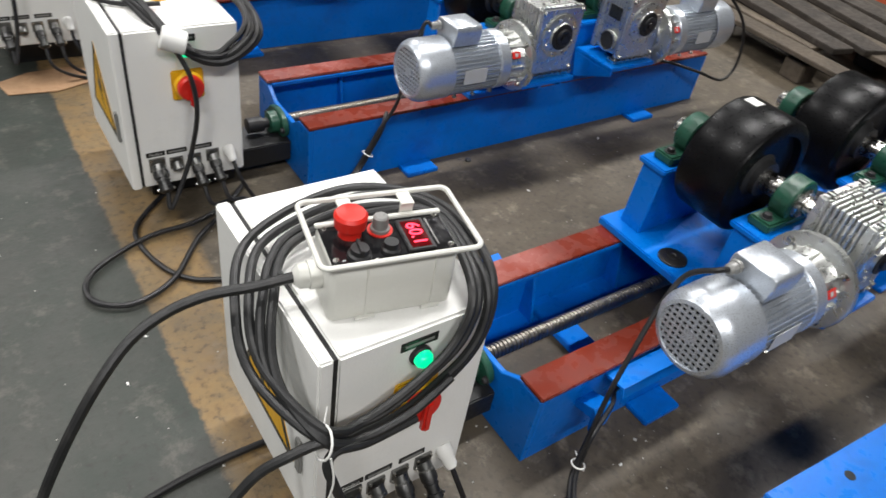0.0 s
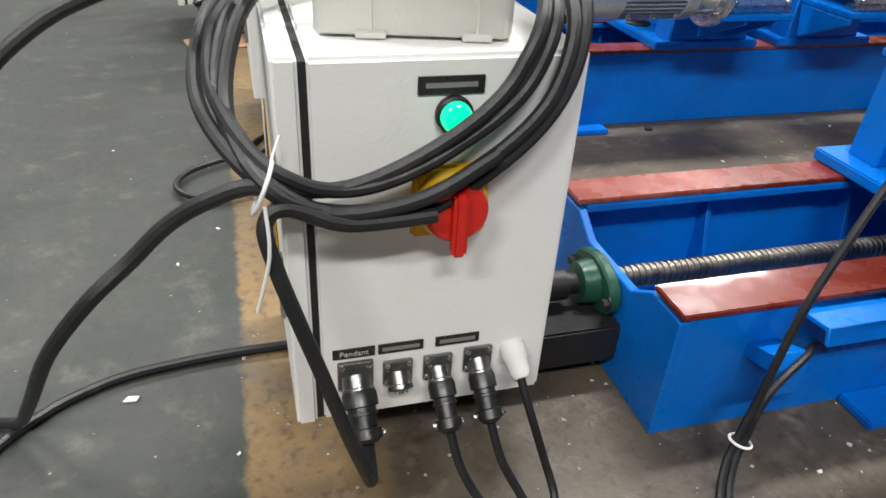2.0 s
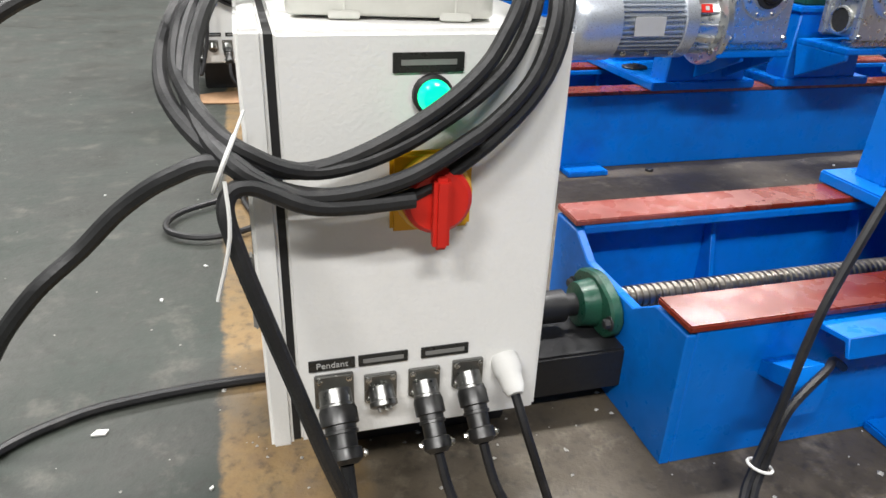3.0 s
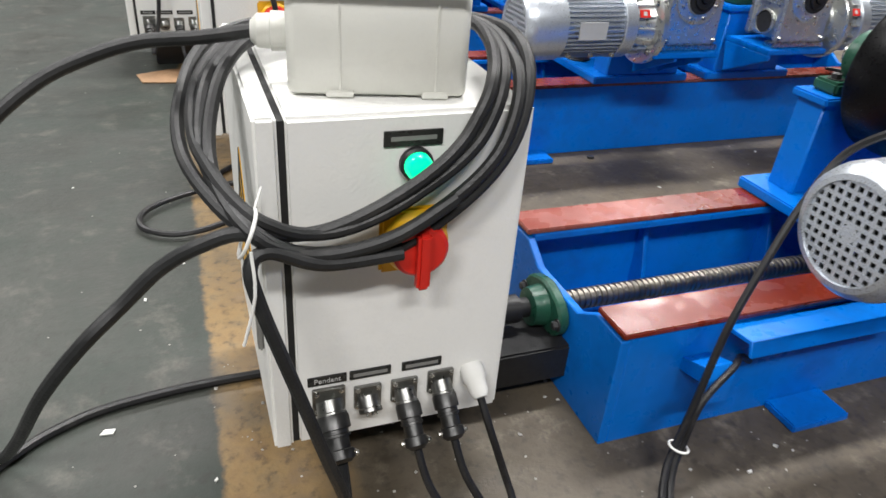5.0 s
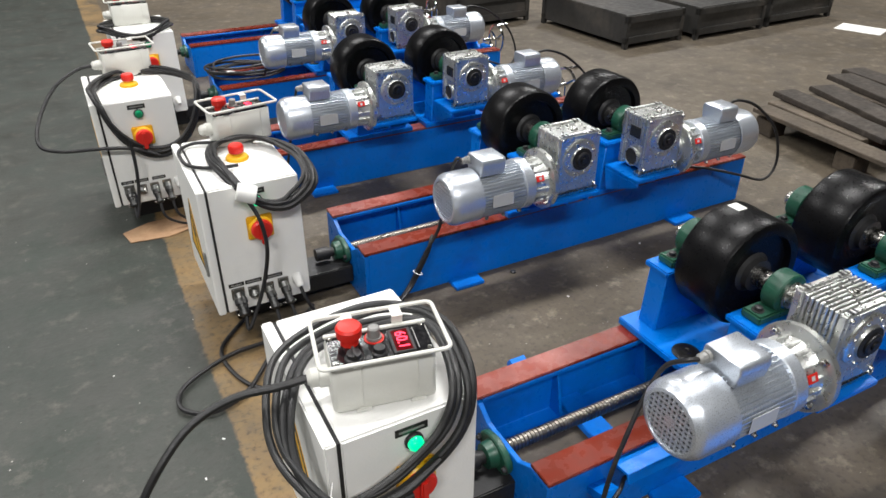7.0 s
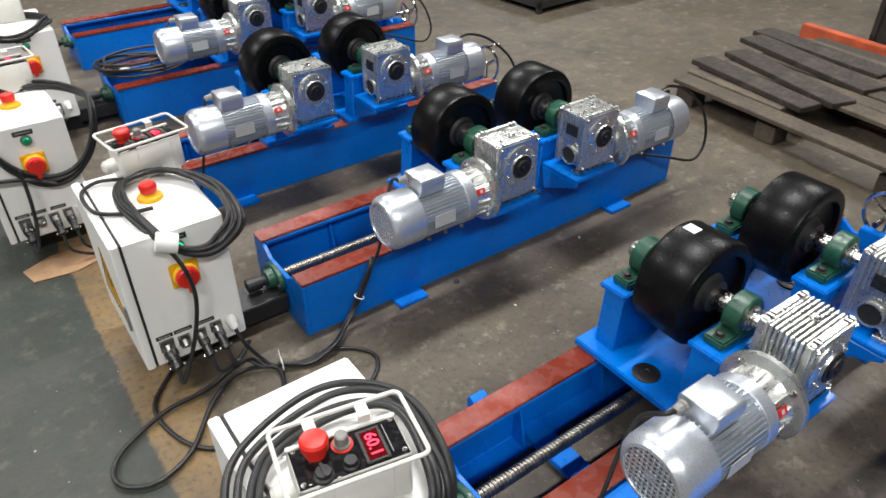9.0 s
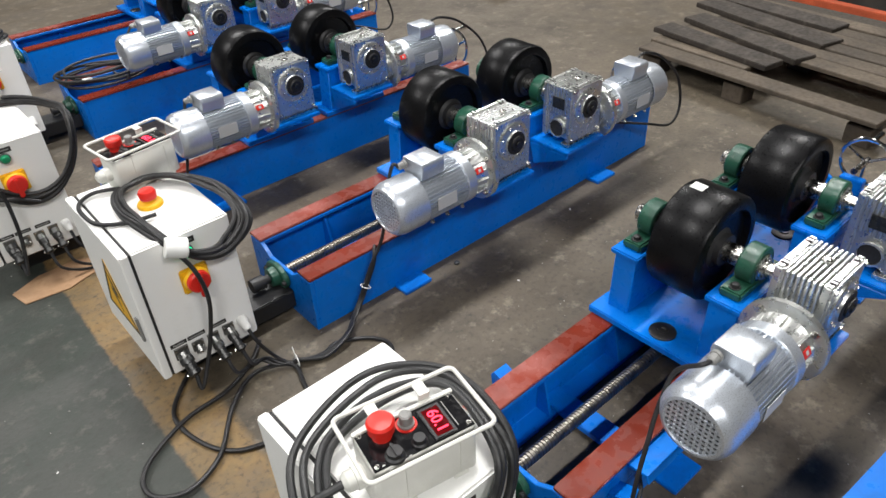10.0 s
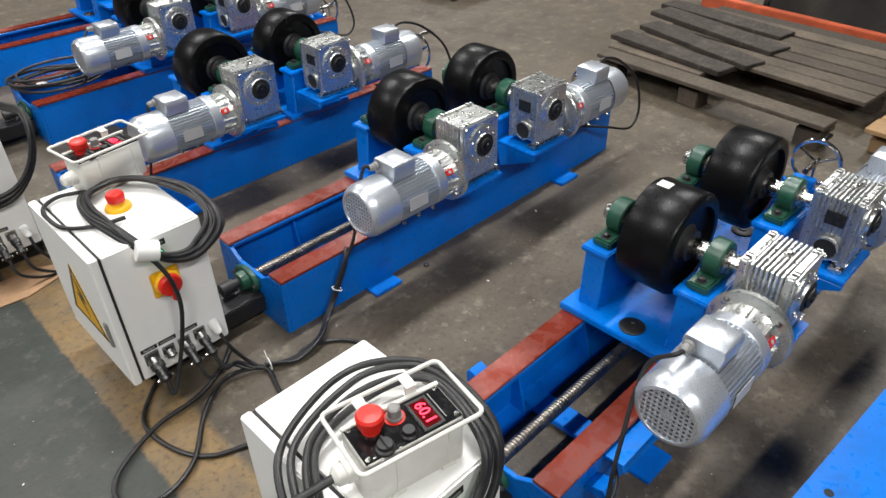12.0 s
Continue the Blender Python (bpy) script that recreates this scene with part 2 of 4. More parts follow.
def lathe(profile, origin, way, seg=24, bm=None, caps=True):
    """Turns rows of (distance along the axis, radius) about the axis through origin."""
    own = bmesh.new()
    way = Vector(way).normalized()
    side = way.orthogonal().normalized()
    up = way.cross(side)
    rings = []
    for s, r in profile:
        rings.append([own.verts.new(Vector(origin) + way * s + (side * math.cos(2 * math.pi * k / seg) + up * math.sin(2 * math.pi * k / seg)) * max(r, 1e-4)) for k in range(seg)])
    for a, b in zip(rings, rings[1:]):
        for k in range(seg):
            own.faces.new((a[k], a[(k + 1) % seg], b[(k + 1) % seg], b[k]))
    if caps:
        own.faces.new(rings[0][::-1])
        own.faces.new(rings[-1])
    return merge(bm, own)


def rod(p, q, r, seg=12, bm=None, bevel=0.0):
    d = (Vector(q) - Vector(p)).length
    e = min(bevel, r * 0.6, d * 0.4)
    prof = [(0, r), (d, r)] if not e else [(0, r - e), (e, r), (d - e, r), (d, r - e)]
    return lathe(prof, p, Vector(q) - Vector(p), seg, bm)


def glide(pts, steps=8, closed=False):
    """A smooth line through points."""
    pts = [Vector(p) for p in pts]
    n = len(pts)
    out = []
    for i in range(n if closed else n - 1):
        p = [pts[(i + k) % n] if closed else pts[min(max(i + k, 0), n - 1)] for k in (-1, 0, 1, 2)]
        for s in range(steps):
            t = s / steps
            out.append(0.5 * (2 * p[1] + (p[2] - p[0]) * t + (2 * p[0] - 5 * p[1] + 4 * p[2] - p[3]) * t * t + (3 * p[1] - p[0] - 3 * p[2] + p[3]) * t ** 3))
    if not closed:
        out.append(pts[-1])
    return out


def tube(line, r, seg=8, bm=None, closed=False):
    """A round cable along a line of points."""
    own = bmesh.new()
    n = len(line)
    rings, side = [], None
    for i, p in enumerate(line):
        a, b = (line[(i - 1) % n], line[(i + 1) % n]) if closed else (line[max(i - 1, 0)], line[min(i + 1, n - 1)])
        way = (b - a).normalized()
        if side is None:
            side = way.orthogonal().normalized()
        side = (side - way * side.dot(way)).normalized()
        up = way.cross(side)
        rings.append([own.verts.new(p + (side * math.cos(2 * math.pi * k / seg) + up * math.sin(2 * math.pi * k / seg)) * r) for k in range(seg)])
    for i in range(n if closed else n - 1):
        a, b = rings[i], rings[(i + 1) % n]
        for k in range(seg):
            own.faces.new((a[k], a[(k + 1) % seg], b[(k + 1) % seg], b[k]))
    if not closed:
        own.faces.new(rings[0][::-1])
        own.faces.new(rings[-1])
    return merge(bm, own)


def bolt(p, way, r=0.006, h=0.006, bm=None):
    """A hexagon head on a washer."""
    p, way = Vector(p), Vector(way).normalized()
    bm = lathe([(0, r * 1.5), (0.0015, r * 1.5)], p, way, 12, bm)
    return lathe([(0.0015, r), (h, r), (h + 0.001, r * 0.8)], p, way, 6, bm)


def coil_line(center, u, v, turns, jitter, seed, drift=(0, 0, 0), step=20):
    """Loops round a center; u and v are the half axes."""
    rnd = random.Random(seed)
    center, u, v = Vector(center), Vector(u), Vector(v)
    n = u.cross(v).normalized()
    pts = []
    grow, side = 1.0, 0.0
    for k in range(int(turns * step) + 1):
        a = 2 * math.pi * k / step
        if k % (step // 4) == 0:
            goal, goal_side = 1 + rnd.uniform(-jitter, jitter), rnd.uniform(-1, 1) * jitter * 0.16
        grow += (goal - grow) * 0.3
        side += (goal_side - side) * 0.3
        pts.append(center + (u * math.cos(a) + v * math.sin(a)) * grow + n * side + Vector(drift) * (k / (turns * step)))
    return pts


def wound(outer, inner, turns, seed, jitter=0.006, step=4):
    """A cable wound several times between an outer and an inner closed loop that meet at the tie."""
    rnd = random.Random(seed)
    big, small = glide(outer, step, True), glide(inner, step, True)
    n, pts = len(big), []
    mix, goal = 0.2, 0.2
    off, off_goal = Vector((0, 0, 0)), Vector((0, 0, 0))
    for k in range(turns * n + 1):
        if k % n == 0:
            goal = ((k // n) * 0.618 + 0.1) % 1.0
        if k % step == 0:
            off_goal = Vector([rnd.uniform(-1, 1) * jitter for _ in range(3)])
        mix += (goal - mix) * 0.25
        off += (off_goal - off) * 0.25
        pts.append(big[k % n].lerp(small[k % n], mix) + off)
    return pts


def draped(front, top_, cx, cv, a, b, turns, seed, jitter=0.1, step=28, hang=0.016):
    """Loops that lie on a cabinet's top and fold down over its front edge; cv is the center's distance behind the edge."""
    rnd = random.Random(seed)
    pts, now, goal = [], Vector((0, 0, 0)), Vector((0, 0, 0))
    for k in range(int(turns * step) + 1):
        if k % (step // 2) == 0:
            goal = Vector([rnd.uniform(-1, 1) for _ in range(3)])
        now += (goal - now) * 0.07
        t = 2 * math.pi * k / step
        g = 1 + jitter * now.x
        x = cx + (a[0] * math.cos(t) + b[0] * math.sin(t)) * g
        v = cv + (a[1] * math.cos(t) + b[1] * math.sin(t)) * (1 + jitter * now.y)
        lift = 0.007 + 0.009 * (k // step % 3) + 0.004 * now.z
        drop = 0.05 * math.log(1 + math.exp(-v / 0.05))
        pts.append(Vector((x, front - hang + v + drop - lift * 0.5 * (v < 0), top_ + lift - drop * 0.95 + 0.03 * math.exp(-(v / 0.09) ** 2))))
    return pts


def words(text, size, m, mat_, parent, name="lettering"):
    cu = bpy.data.curves.new(name, "FONT")
    cu.body, cu.size, cu.extrude, cu.align_x, cu.align_y = text, size, 0.0003, "CENTER", "CENTER"
    cu.materials.append(mat_)
    ob = new(name, cu)
    ob.parent, ob.matrix_basis = parent, m
    return ob


# ---- the hall ----
x0, x1, y0, y1, top = HALL
tagged(part("floor", box(x0, x1, y0, y1, -0.1, 0, 0), FLOOR), "worn grey concrete workshop floor, green-painted past a yellow line", "floor", kind="structure")
tagged(part("ceiling", box(x0, x1, y0, y1, top, top + 0.15, 0), ROOF), "pale workshop roof high over the machines", "ceiling", kind="structure")
for nm, a in (("wall_west", (x0 - 0.2, x0, y0, y1)), ("wall_east", (x1, x1 + 0.2, y0, y1)), ("wall_south", (x0, x1, y0 - 0.2, y0)), ("wall_north", (x0, x1, y1, y1 + 0.2))):
    tagged(part(nm, box(*a, -0.1, top, 0), WALL), "plain grey workshop wall", "wall", kind="structure")
first = None
for i, (lx, ly) in enumerate(LAMPS):
    m = pose(lx, ly, top - 0.35)
    if first is None:
        first = thing("ceiling_lamp", m, "long white batten lamp hung under the roof", "lamp", "ceiling lamps")
        part("housing", prism([(-0.2, 0), (0.2, 0), (0.12, 0.08), (-0.12, 0.08)], "x", -1.25, 1.25), WHITE, first)
        for sx in (-0.9, 0.9):
            part("hanger", rod((sx, 0, 0.08), (sx, 0, 0.35), 0.006), STEEL, first)
    else:
        copy_thing(first, m)
    lamp = bpy.data.lights.new("lamp_light", "AREA")
    lamp.shape, lamp.size, lamp.size_y, lamp.energy, lamp.color = "RECTANGLE", 2.4, 0.36, LAMP_WATTS, (0.985, 0.968, 0.955)
    lo = new("lamp_light", lamp)
    lo.matrix_basis = pose(lx, ly, top - 0.37)


# ---- turning-roll machines ----
LENGTH, WIDTH, HIGH = 1.49, 0.315, 0.17
AXIS_Z, PED_Z = 0.407, 0.36


def gear_unit(root, xc, side, size=1.0, motor_size=1.0):
    """A finned worm gearbox in front of the roller, with its motor on one side (side -1: towards the control end)."""
    y_front, y_back, zc, hw, up, low = -0.147, -0.035, AXIS_Z, 0.072, 0.072, 0.102
    my, mz = -0.097, 0.344
    # gearbox
    g = part("gearbox", box(xc - hw + 0.009, xc + hw - 0.009, y_front + 0.004, y_back - 0.004, zc - low + 0.004, zc + up - 0.022, 0.006), CAST, root, "cast aluminium worm gearbox with cooling fins")
    for k in range(7):
        y = y_front + 0.026 + k * (y_back - y_front - 0.052) / 6
        part("fin", box(xc - hw + 0.002, xc + hw - 0.002, y - 0.0034, y + 0.0034, zc - 0.02, zc + up - 0.004, 0.0016, seg=1), CAST, g)
    for ya, yb in ((y_front, y_front + 0.02), (y_back - 0.02, y_back)):
        part("end_frame", box(xc - hw, xc + hw, ya, yb, zc - low, zc + up, 0.005), CAST, g)
        for sx in (-1, 1):
            part("slot", box(xc + sx * 0.05 - 0.009, xc + sx * 0.05 + 0.009, ya + 0.004, yb - 0.004, zc + up - 0.001, zc + up + 0.0006, 0), GASKET_SHADE, g)
            part("slot_web", box(xc + sx * 0.05 - 0.0025, xc + sx * 0.05 + 0.0025, ya + 0.003, yb - 0.003, zc + up - 0.001, zc + up + 0.0012, 0), CAST, g)
    cover = lathe([(0, 0.056), (0.004, 0.057), (0.006, 0.054), (0.007, 0.036), (0.012, 0.034), (0.013, 0.026)], (xc, y_front, zc), (0, -1, 0), 28)
    part("cover", cover, CAST, g)
    part("seal", lathe([(0, 0.0335), (0.0022, 0.033), (0.003, 0.028)], (xc, y_front - 0.012, zc), (0, -1, 0), 28), GASKET_SHADE, g, "black shaft seal")
    part("hub", lathe([(0, 0.022), (0.012, 0.022), (0.014, 0.019), (0.013, 0.011), (0.01, 0.011), (0.01, 0.009), (0.017, 0.008)], (xc, y_front - 0.008, zc), (0, -1, 0), 20), BLACK, g, "black hollow shaft end")
    for k in range(8):
        a = k * math.pi / 4 + 0.39
        part("bolt", bolt((xc + 0.047 * math.cos(a), y_front - 0.004, zc + 0.047 * math.sin(a)), (0, -1, 0), 0.0038, 0.005), STEEL, g)
    for sx in (-1, 1):
        for sz in (-1, 1):
            part("bolt", bolt((xc + sx * (hw - 0.009), y_front, (zc + up - 0.01 if sz > 0 else zc - low + 0.01)), (0, -1, 0), 0.0045, 0.005), STEEL, g)
    part("mounting_bar", box(xc - hw - 0.006, xc + hw + 0.006, y_front - 0.002, y_front + 0.03, zc - low - 0.012, zc - low, 0.002), STEEL, g)
    part("filler_plug", lathe([(0, 0.01), (0.004, 0.01), (0.006, 0.007)], (xc + 0.01, my, zc + up - 0.003), (0, 0, 1), 8), STEEL, g)
    free = -side
    part("bore_ring", lathe([(0, 0.03), (0.004, 0.03), (0.005, 0.026), (-0.01, 0.024)], (xc + free * hw, my, mz), (free, 0, 0), 20, caps=False), CAST, g)
    part("bore", lathe([(0, 0.025), (0.003, 0.025)], (xc + free * (hw - 0.001), my, mz), (free, 0, 0), 20), GASKET_SHADE, g, "open black worm bore")
    part("nameplate", box(*sorted((xc + free * (hw - 0.002), xc + free * (hw + 0.0015))), my - 0.022, my + 0.022, zc + 0.0, zc + 0.034, 0.0008), LABEL, g)
    # motor, along the x axis from the gearbox
    s = side
    o = (xc + s * hw, my, mz)
    w = (s, 0, 0)
    mot = part("motor", lathe([(0.085, 0.058), (0.088, 0.06), (0.245, 0.06), (0.25, 0.055)], o, w, 32), SILVER, root, "silver three-phase electric motor")
    part("flange", lathe([(0, 0.05), (0.012, 0.05), (0.016, 0.08), (0.019, 0.083), (0.03, 0.083), (0.032, 0.079), (0.032, 0.06), (0.036, 0.057), (0.085, 0.05)], o, w, 40), CAST, mot)
    for k in range(16):
        a = 2 * math.pi * k / 16
        c, si = math.cos(a), math.sin(a)
        rib = box(0.034, 0.078, -0.0018, 0.0018, 0.05, 0.0625, 0.0008, seg=1)
        m = Matrix.Translation(o) @ Matrix.Rotation(a, 4, "X") @ Matrix.Diagonal((s, 1, 1, 1))
        bmesh.ops.transform(rib, matrix=m, verts=rib.verts)
        part("rib", rib, CAST, mot)
    for k in range(4):
        a = k * math.pi / 2 + 0.8
        part("bolt", bolt((xc + s * (hw + 0.032), my + 0.07 * math.cos(a), mz + 0.07 * math.sin(a)), w, 0.005, 0.006), STEEL, mot)
    sticker = box(0.05, 0.074, -0.008, 0.008, 0.0625, 0.0645, 0.0006, seg=1)
    bmesh.ops.transform(sticker, matrix=Matrix.Translation(o) @ Matrix.Rotation(radians(62), 4, "X") @ Matrix.Diagonal((s, 1, 1, 1)), verts=sticker.verts)
    part("sticker", sticker, RED, mot, "red maker's sticker")
    bar = box(0.058, 0.066, -0.004, 0.004, 0.0645, 0.0649, 0, seg=1)
    bmesh.ops.transform(bar, matrix=Matrix.Translation(o) @ Matrix.Rotation(radians(62), 4, "X") @ Matrix.Diagonal((s, 1, 1, 1)), verts=bar.verts)
    part("print_bar", bar, INK, mot)
    for k in range(44):
        a = 2 * math.pi * k / 44
        fin = box(0.108, 0.243, -0.001, 0.001, 0.057, 0.0665, 0, seg=1)
        m = Matrix.Translation(o) @ Matrix.Rotation(a, 4, "X") @ Matrix.Diagonal((s, 1, 1, 1))
        bmesh.ops.transform(fin, matrix=m, verts=fin.verts)
        part("cooling_fin", fin, SILVER, mot)
    part("end_shield", lathe([(0.078, 0.066), (0.08, 0.068), (0.105, 0.068), (0.107, 0.066)], o, w, 36), SILVER, mot)
    part("fan_cover", lathe([(0.235, 0.068), (0.236, 0.0695), (0.30, 0.0695), (0.312, 0.066), (0.321, 0.058), (0.322, 0.052), (0.318, 0.051)], o, w, 40, caps=False), SILVER, mot, "pressed steel fan cover")
    # black disc stands in for the shade inside the fan cover
    part("cover_shade", lathe([(0.306, 0.054), (0.307, 0.054)], o, w, 32), GASKET_SHADE, mot)
    gr = bmesh.new()
    step = 0.0098
    for k in range(-5, 6):
        d = k * step
        h = math.sqrt(max(0, 0.0535 ** 2 - d * d))
        xa_, xb_ = sorted((o[0] + s * 0.3165, o[0] + s * 0.3188))
        box(xa_, xb_, my + d - 0.0021, my + d + 0.0021, mz - h, mz + h, 0, gr)
        box(xa_ - 0.0004, xb_ - 0.0004, my - h, my + h, mz + d - 0.0021, mz + d + 0.0021, 0, gr)
    lathe([(0, 0.009), (0.0028, 0.009)], (o[0] + s * 0.3162, my, mz), w, 14, gr)
    part("grille", gr, SILVER, mot, "slotted air grille")
    tb = part("terminal_box", prism([(-0.034, 0.0), (0.034, 0.0), (0.039, 0.03), (0.037, 0.042), (0.033, 0.046), (-0.033, 0.046), (-0.037, 0.042), (-0.039, 0.03)], "x", 0, 0.07, 0.002), SILVER, mot, "silver terminal box", at=Matrix.Translation((min(o[0] + s * 0.16, o[0] + s * 0.23), my, mz + 0.058)))
    gx = o[0] + s * 0.235
    part("cable_gland", lathe([(0, 0.011), (0.006, 0.011), (0.007, 0.009), (0.018, 0.009), (0.022, 0.006)], (gx if s < 0 else gx, my + 0.022, mz + 0.088), w, 10), GREYKNOB, mot)
    for k in range(3):
        part("bolt", bolt((o[0] + s * (0.12 + 0.05 * k), my - 0.05, mz - 0.05), (0, -1, -0.3), 0.004, 0.006), STEEL, mot)
    part("rating_plate", box(0, 0.062, -0.0011, 0, -0.017, 0.017, 0.0003, seg=1), INK, mot, "blank metal rating plate", at=Matrix.Translation((min(o[0] + s * 0.15, o[0] + s * 0.212), my - 0.0672, mz + 0.0)))
    pin = Vector((xc, y_back, zc - low))
    g.matrix_basis = Matrix.Translation(pin) @ Matrix.Scale(size, 4) @ Matrix.Translation(-pin)
    seat = Vector(o)
    seat_to = pin + (seat - pin) * size
    mot.matrix_basis = Matrix.Translation(seat_to) @ Matrix.Scale(motor_size, 4) @ Matrix.Translation(-seat)
    return seat_to + (Vector((gx + s * 0.02, my + 0.022, mz + 0.088)) - seat) * motor_size


def bearing(root, x, y):
    """A green cast pillow block on its pedestal."""
    zb = PED_Z
    arch = [(x - 0.034, zb + 0.018)]
    arch += [(x + 0.045 * math.cos(a), AXIS_Z + 0.045 * math.sin(a)) for a in np.linspace(math.pi * 1.08, -0.08 * math.pi, 13)]
    arch += [(x + 0.034, zb + 0.018)]
    b = part("bearing", prism(arch, "y", y - 0.019, y + 0.019, 0.003), GREEN, root, "green cast iron pillow block")
    part("bearing_foot", box(x - 0.083, x + 0.083, y - 0.024, y + 0.024, zb, zb + 0.02, 0.004), GREEN, b)
    part("insert", lathe([(0, 0.031), (0.044, 0.031), (0.046, 0.027), (0.05, 0.026)], (x, y + 0.023, AXIS_Z), (0, -1, 0), 20), STEEL, b)
    for sx in (-0.0635, 0.0635):
        part("bolt", bolt((x + sx, y, zb + 0.02), (0, 0, 1), 0.0085, 0.009), HUBDARK, b)


def carriage(root, x, is_far):
    """A sliding carriage: plate, two pedestals, roller, bearings and the gearbox tray."""
    lo, hi = (x - 0.14, x + 0.13) if not is_far else (x - 0.13, x + 0.14)
    c = part("carriage", box(lo, hi, -0.012, WIDTH + 0.012, HIGH + 0.0085, HIGH + 0.027, 0.0025), BLUE, root, "blue steel roller carriage")
    zt = HIGH + 0.027
    for ya, yb in ((-0.012, 0.07), (0.236, 0.308)):
        part("pedestal", prism([(x - 0.104, zt - 0.002), (x + 0.104, zt - 0.002), (x + 0.096, PED_Z - 0.012), (x - 0.096, PED_Z - 0.012)], "y", ya + 0.008, yb - 0.008, 0.003), BLUE, c)
        part("pedestal_top", box(x - 0.105, x + 0.105, ya, yb, PED_Z - 0.014, PED_Z, 0.003), BLUE, c)
    part("cap", lathe([(0, 0.031), (0.003, 0.031), (0.005, 0.028), (0.0055, 0.013), (0.009, 0.012), (0.0095, 0.006), (0.007, 0.004)], (x - 0.096 if not is_far else x + 0.096, 0.15, zt), (0, 0, 1), 28), BLACK, c, "round black adjusting cap")
    # tray under the gearbox
    zt2 = 0.292
    part("tray", box(x - 0.1, x + 0.075, -0.165, -0.013, zt2 - 0.012, zt2, 0.002), BLUE, c)
    if is_far:
        part("tray_apron", prism([(-0.165, zt2 - 0.012), (-0.165, zt2 - 0.024), (-0.03, zt2 - 0.085), (-0.013, zt2 - 0.012)], "x", x - 0.1, x - 0.09, 0.002), BLUE, c)
    else:
        for sx in (-0.04, 0.032):
            part("tray_gusset", prism([(-0.16, zt2 - 0.012), (-0.16, zt2 - 0.02), (-0.013, zt2 - 0.085), (-0.013, zt2 - 0.012)], "x", x + sx, x + sx + 0.008, 0.001), BLUE, c)
    ya, r = 0.092, 0.122
    roll = part("roller", lathe([(0.018, 0.05), (0.014, 0.09), (0.0, 0.094), (0.0, r - 0.012), (0.003, r - 0.004), (0.01, r), (0.11, r), (0.117, r - 0.004), (0.12, r - 0.012), (0.12, 0.094), (0.106, 0.09), (0.102, 0.05)], (x, ya, AXIS_Z), (0, 1, 0), 64), RUBBER, root, "black polyurethane-tyred drive roller")
    part("hub", lathe([(0, 0.036), (0.012, 0.038), (0.022, 0.052), (0.1, 0.052), (0.108, 0.036), (0.12, 0.035)], (x, ya, AXIS_Z), (0, 1, 0), 28), HUBDARK, roll)
    part("shaft", lathe([(-0.036, 0.0175), (-0.002, 0.0175), (0.0, 0.0225), (0.288, 0.0225), (0.296, 0.021), (0.31, 0.0205), (0.312, 0.018)], (x, 0.0, AXIS_Z), (0, 1, 0), 24), STEEL, roll, "bright turned shaft")
    bearing(root, x, 0.03)
    bearing(root, x, 0.27)


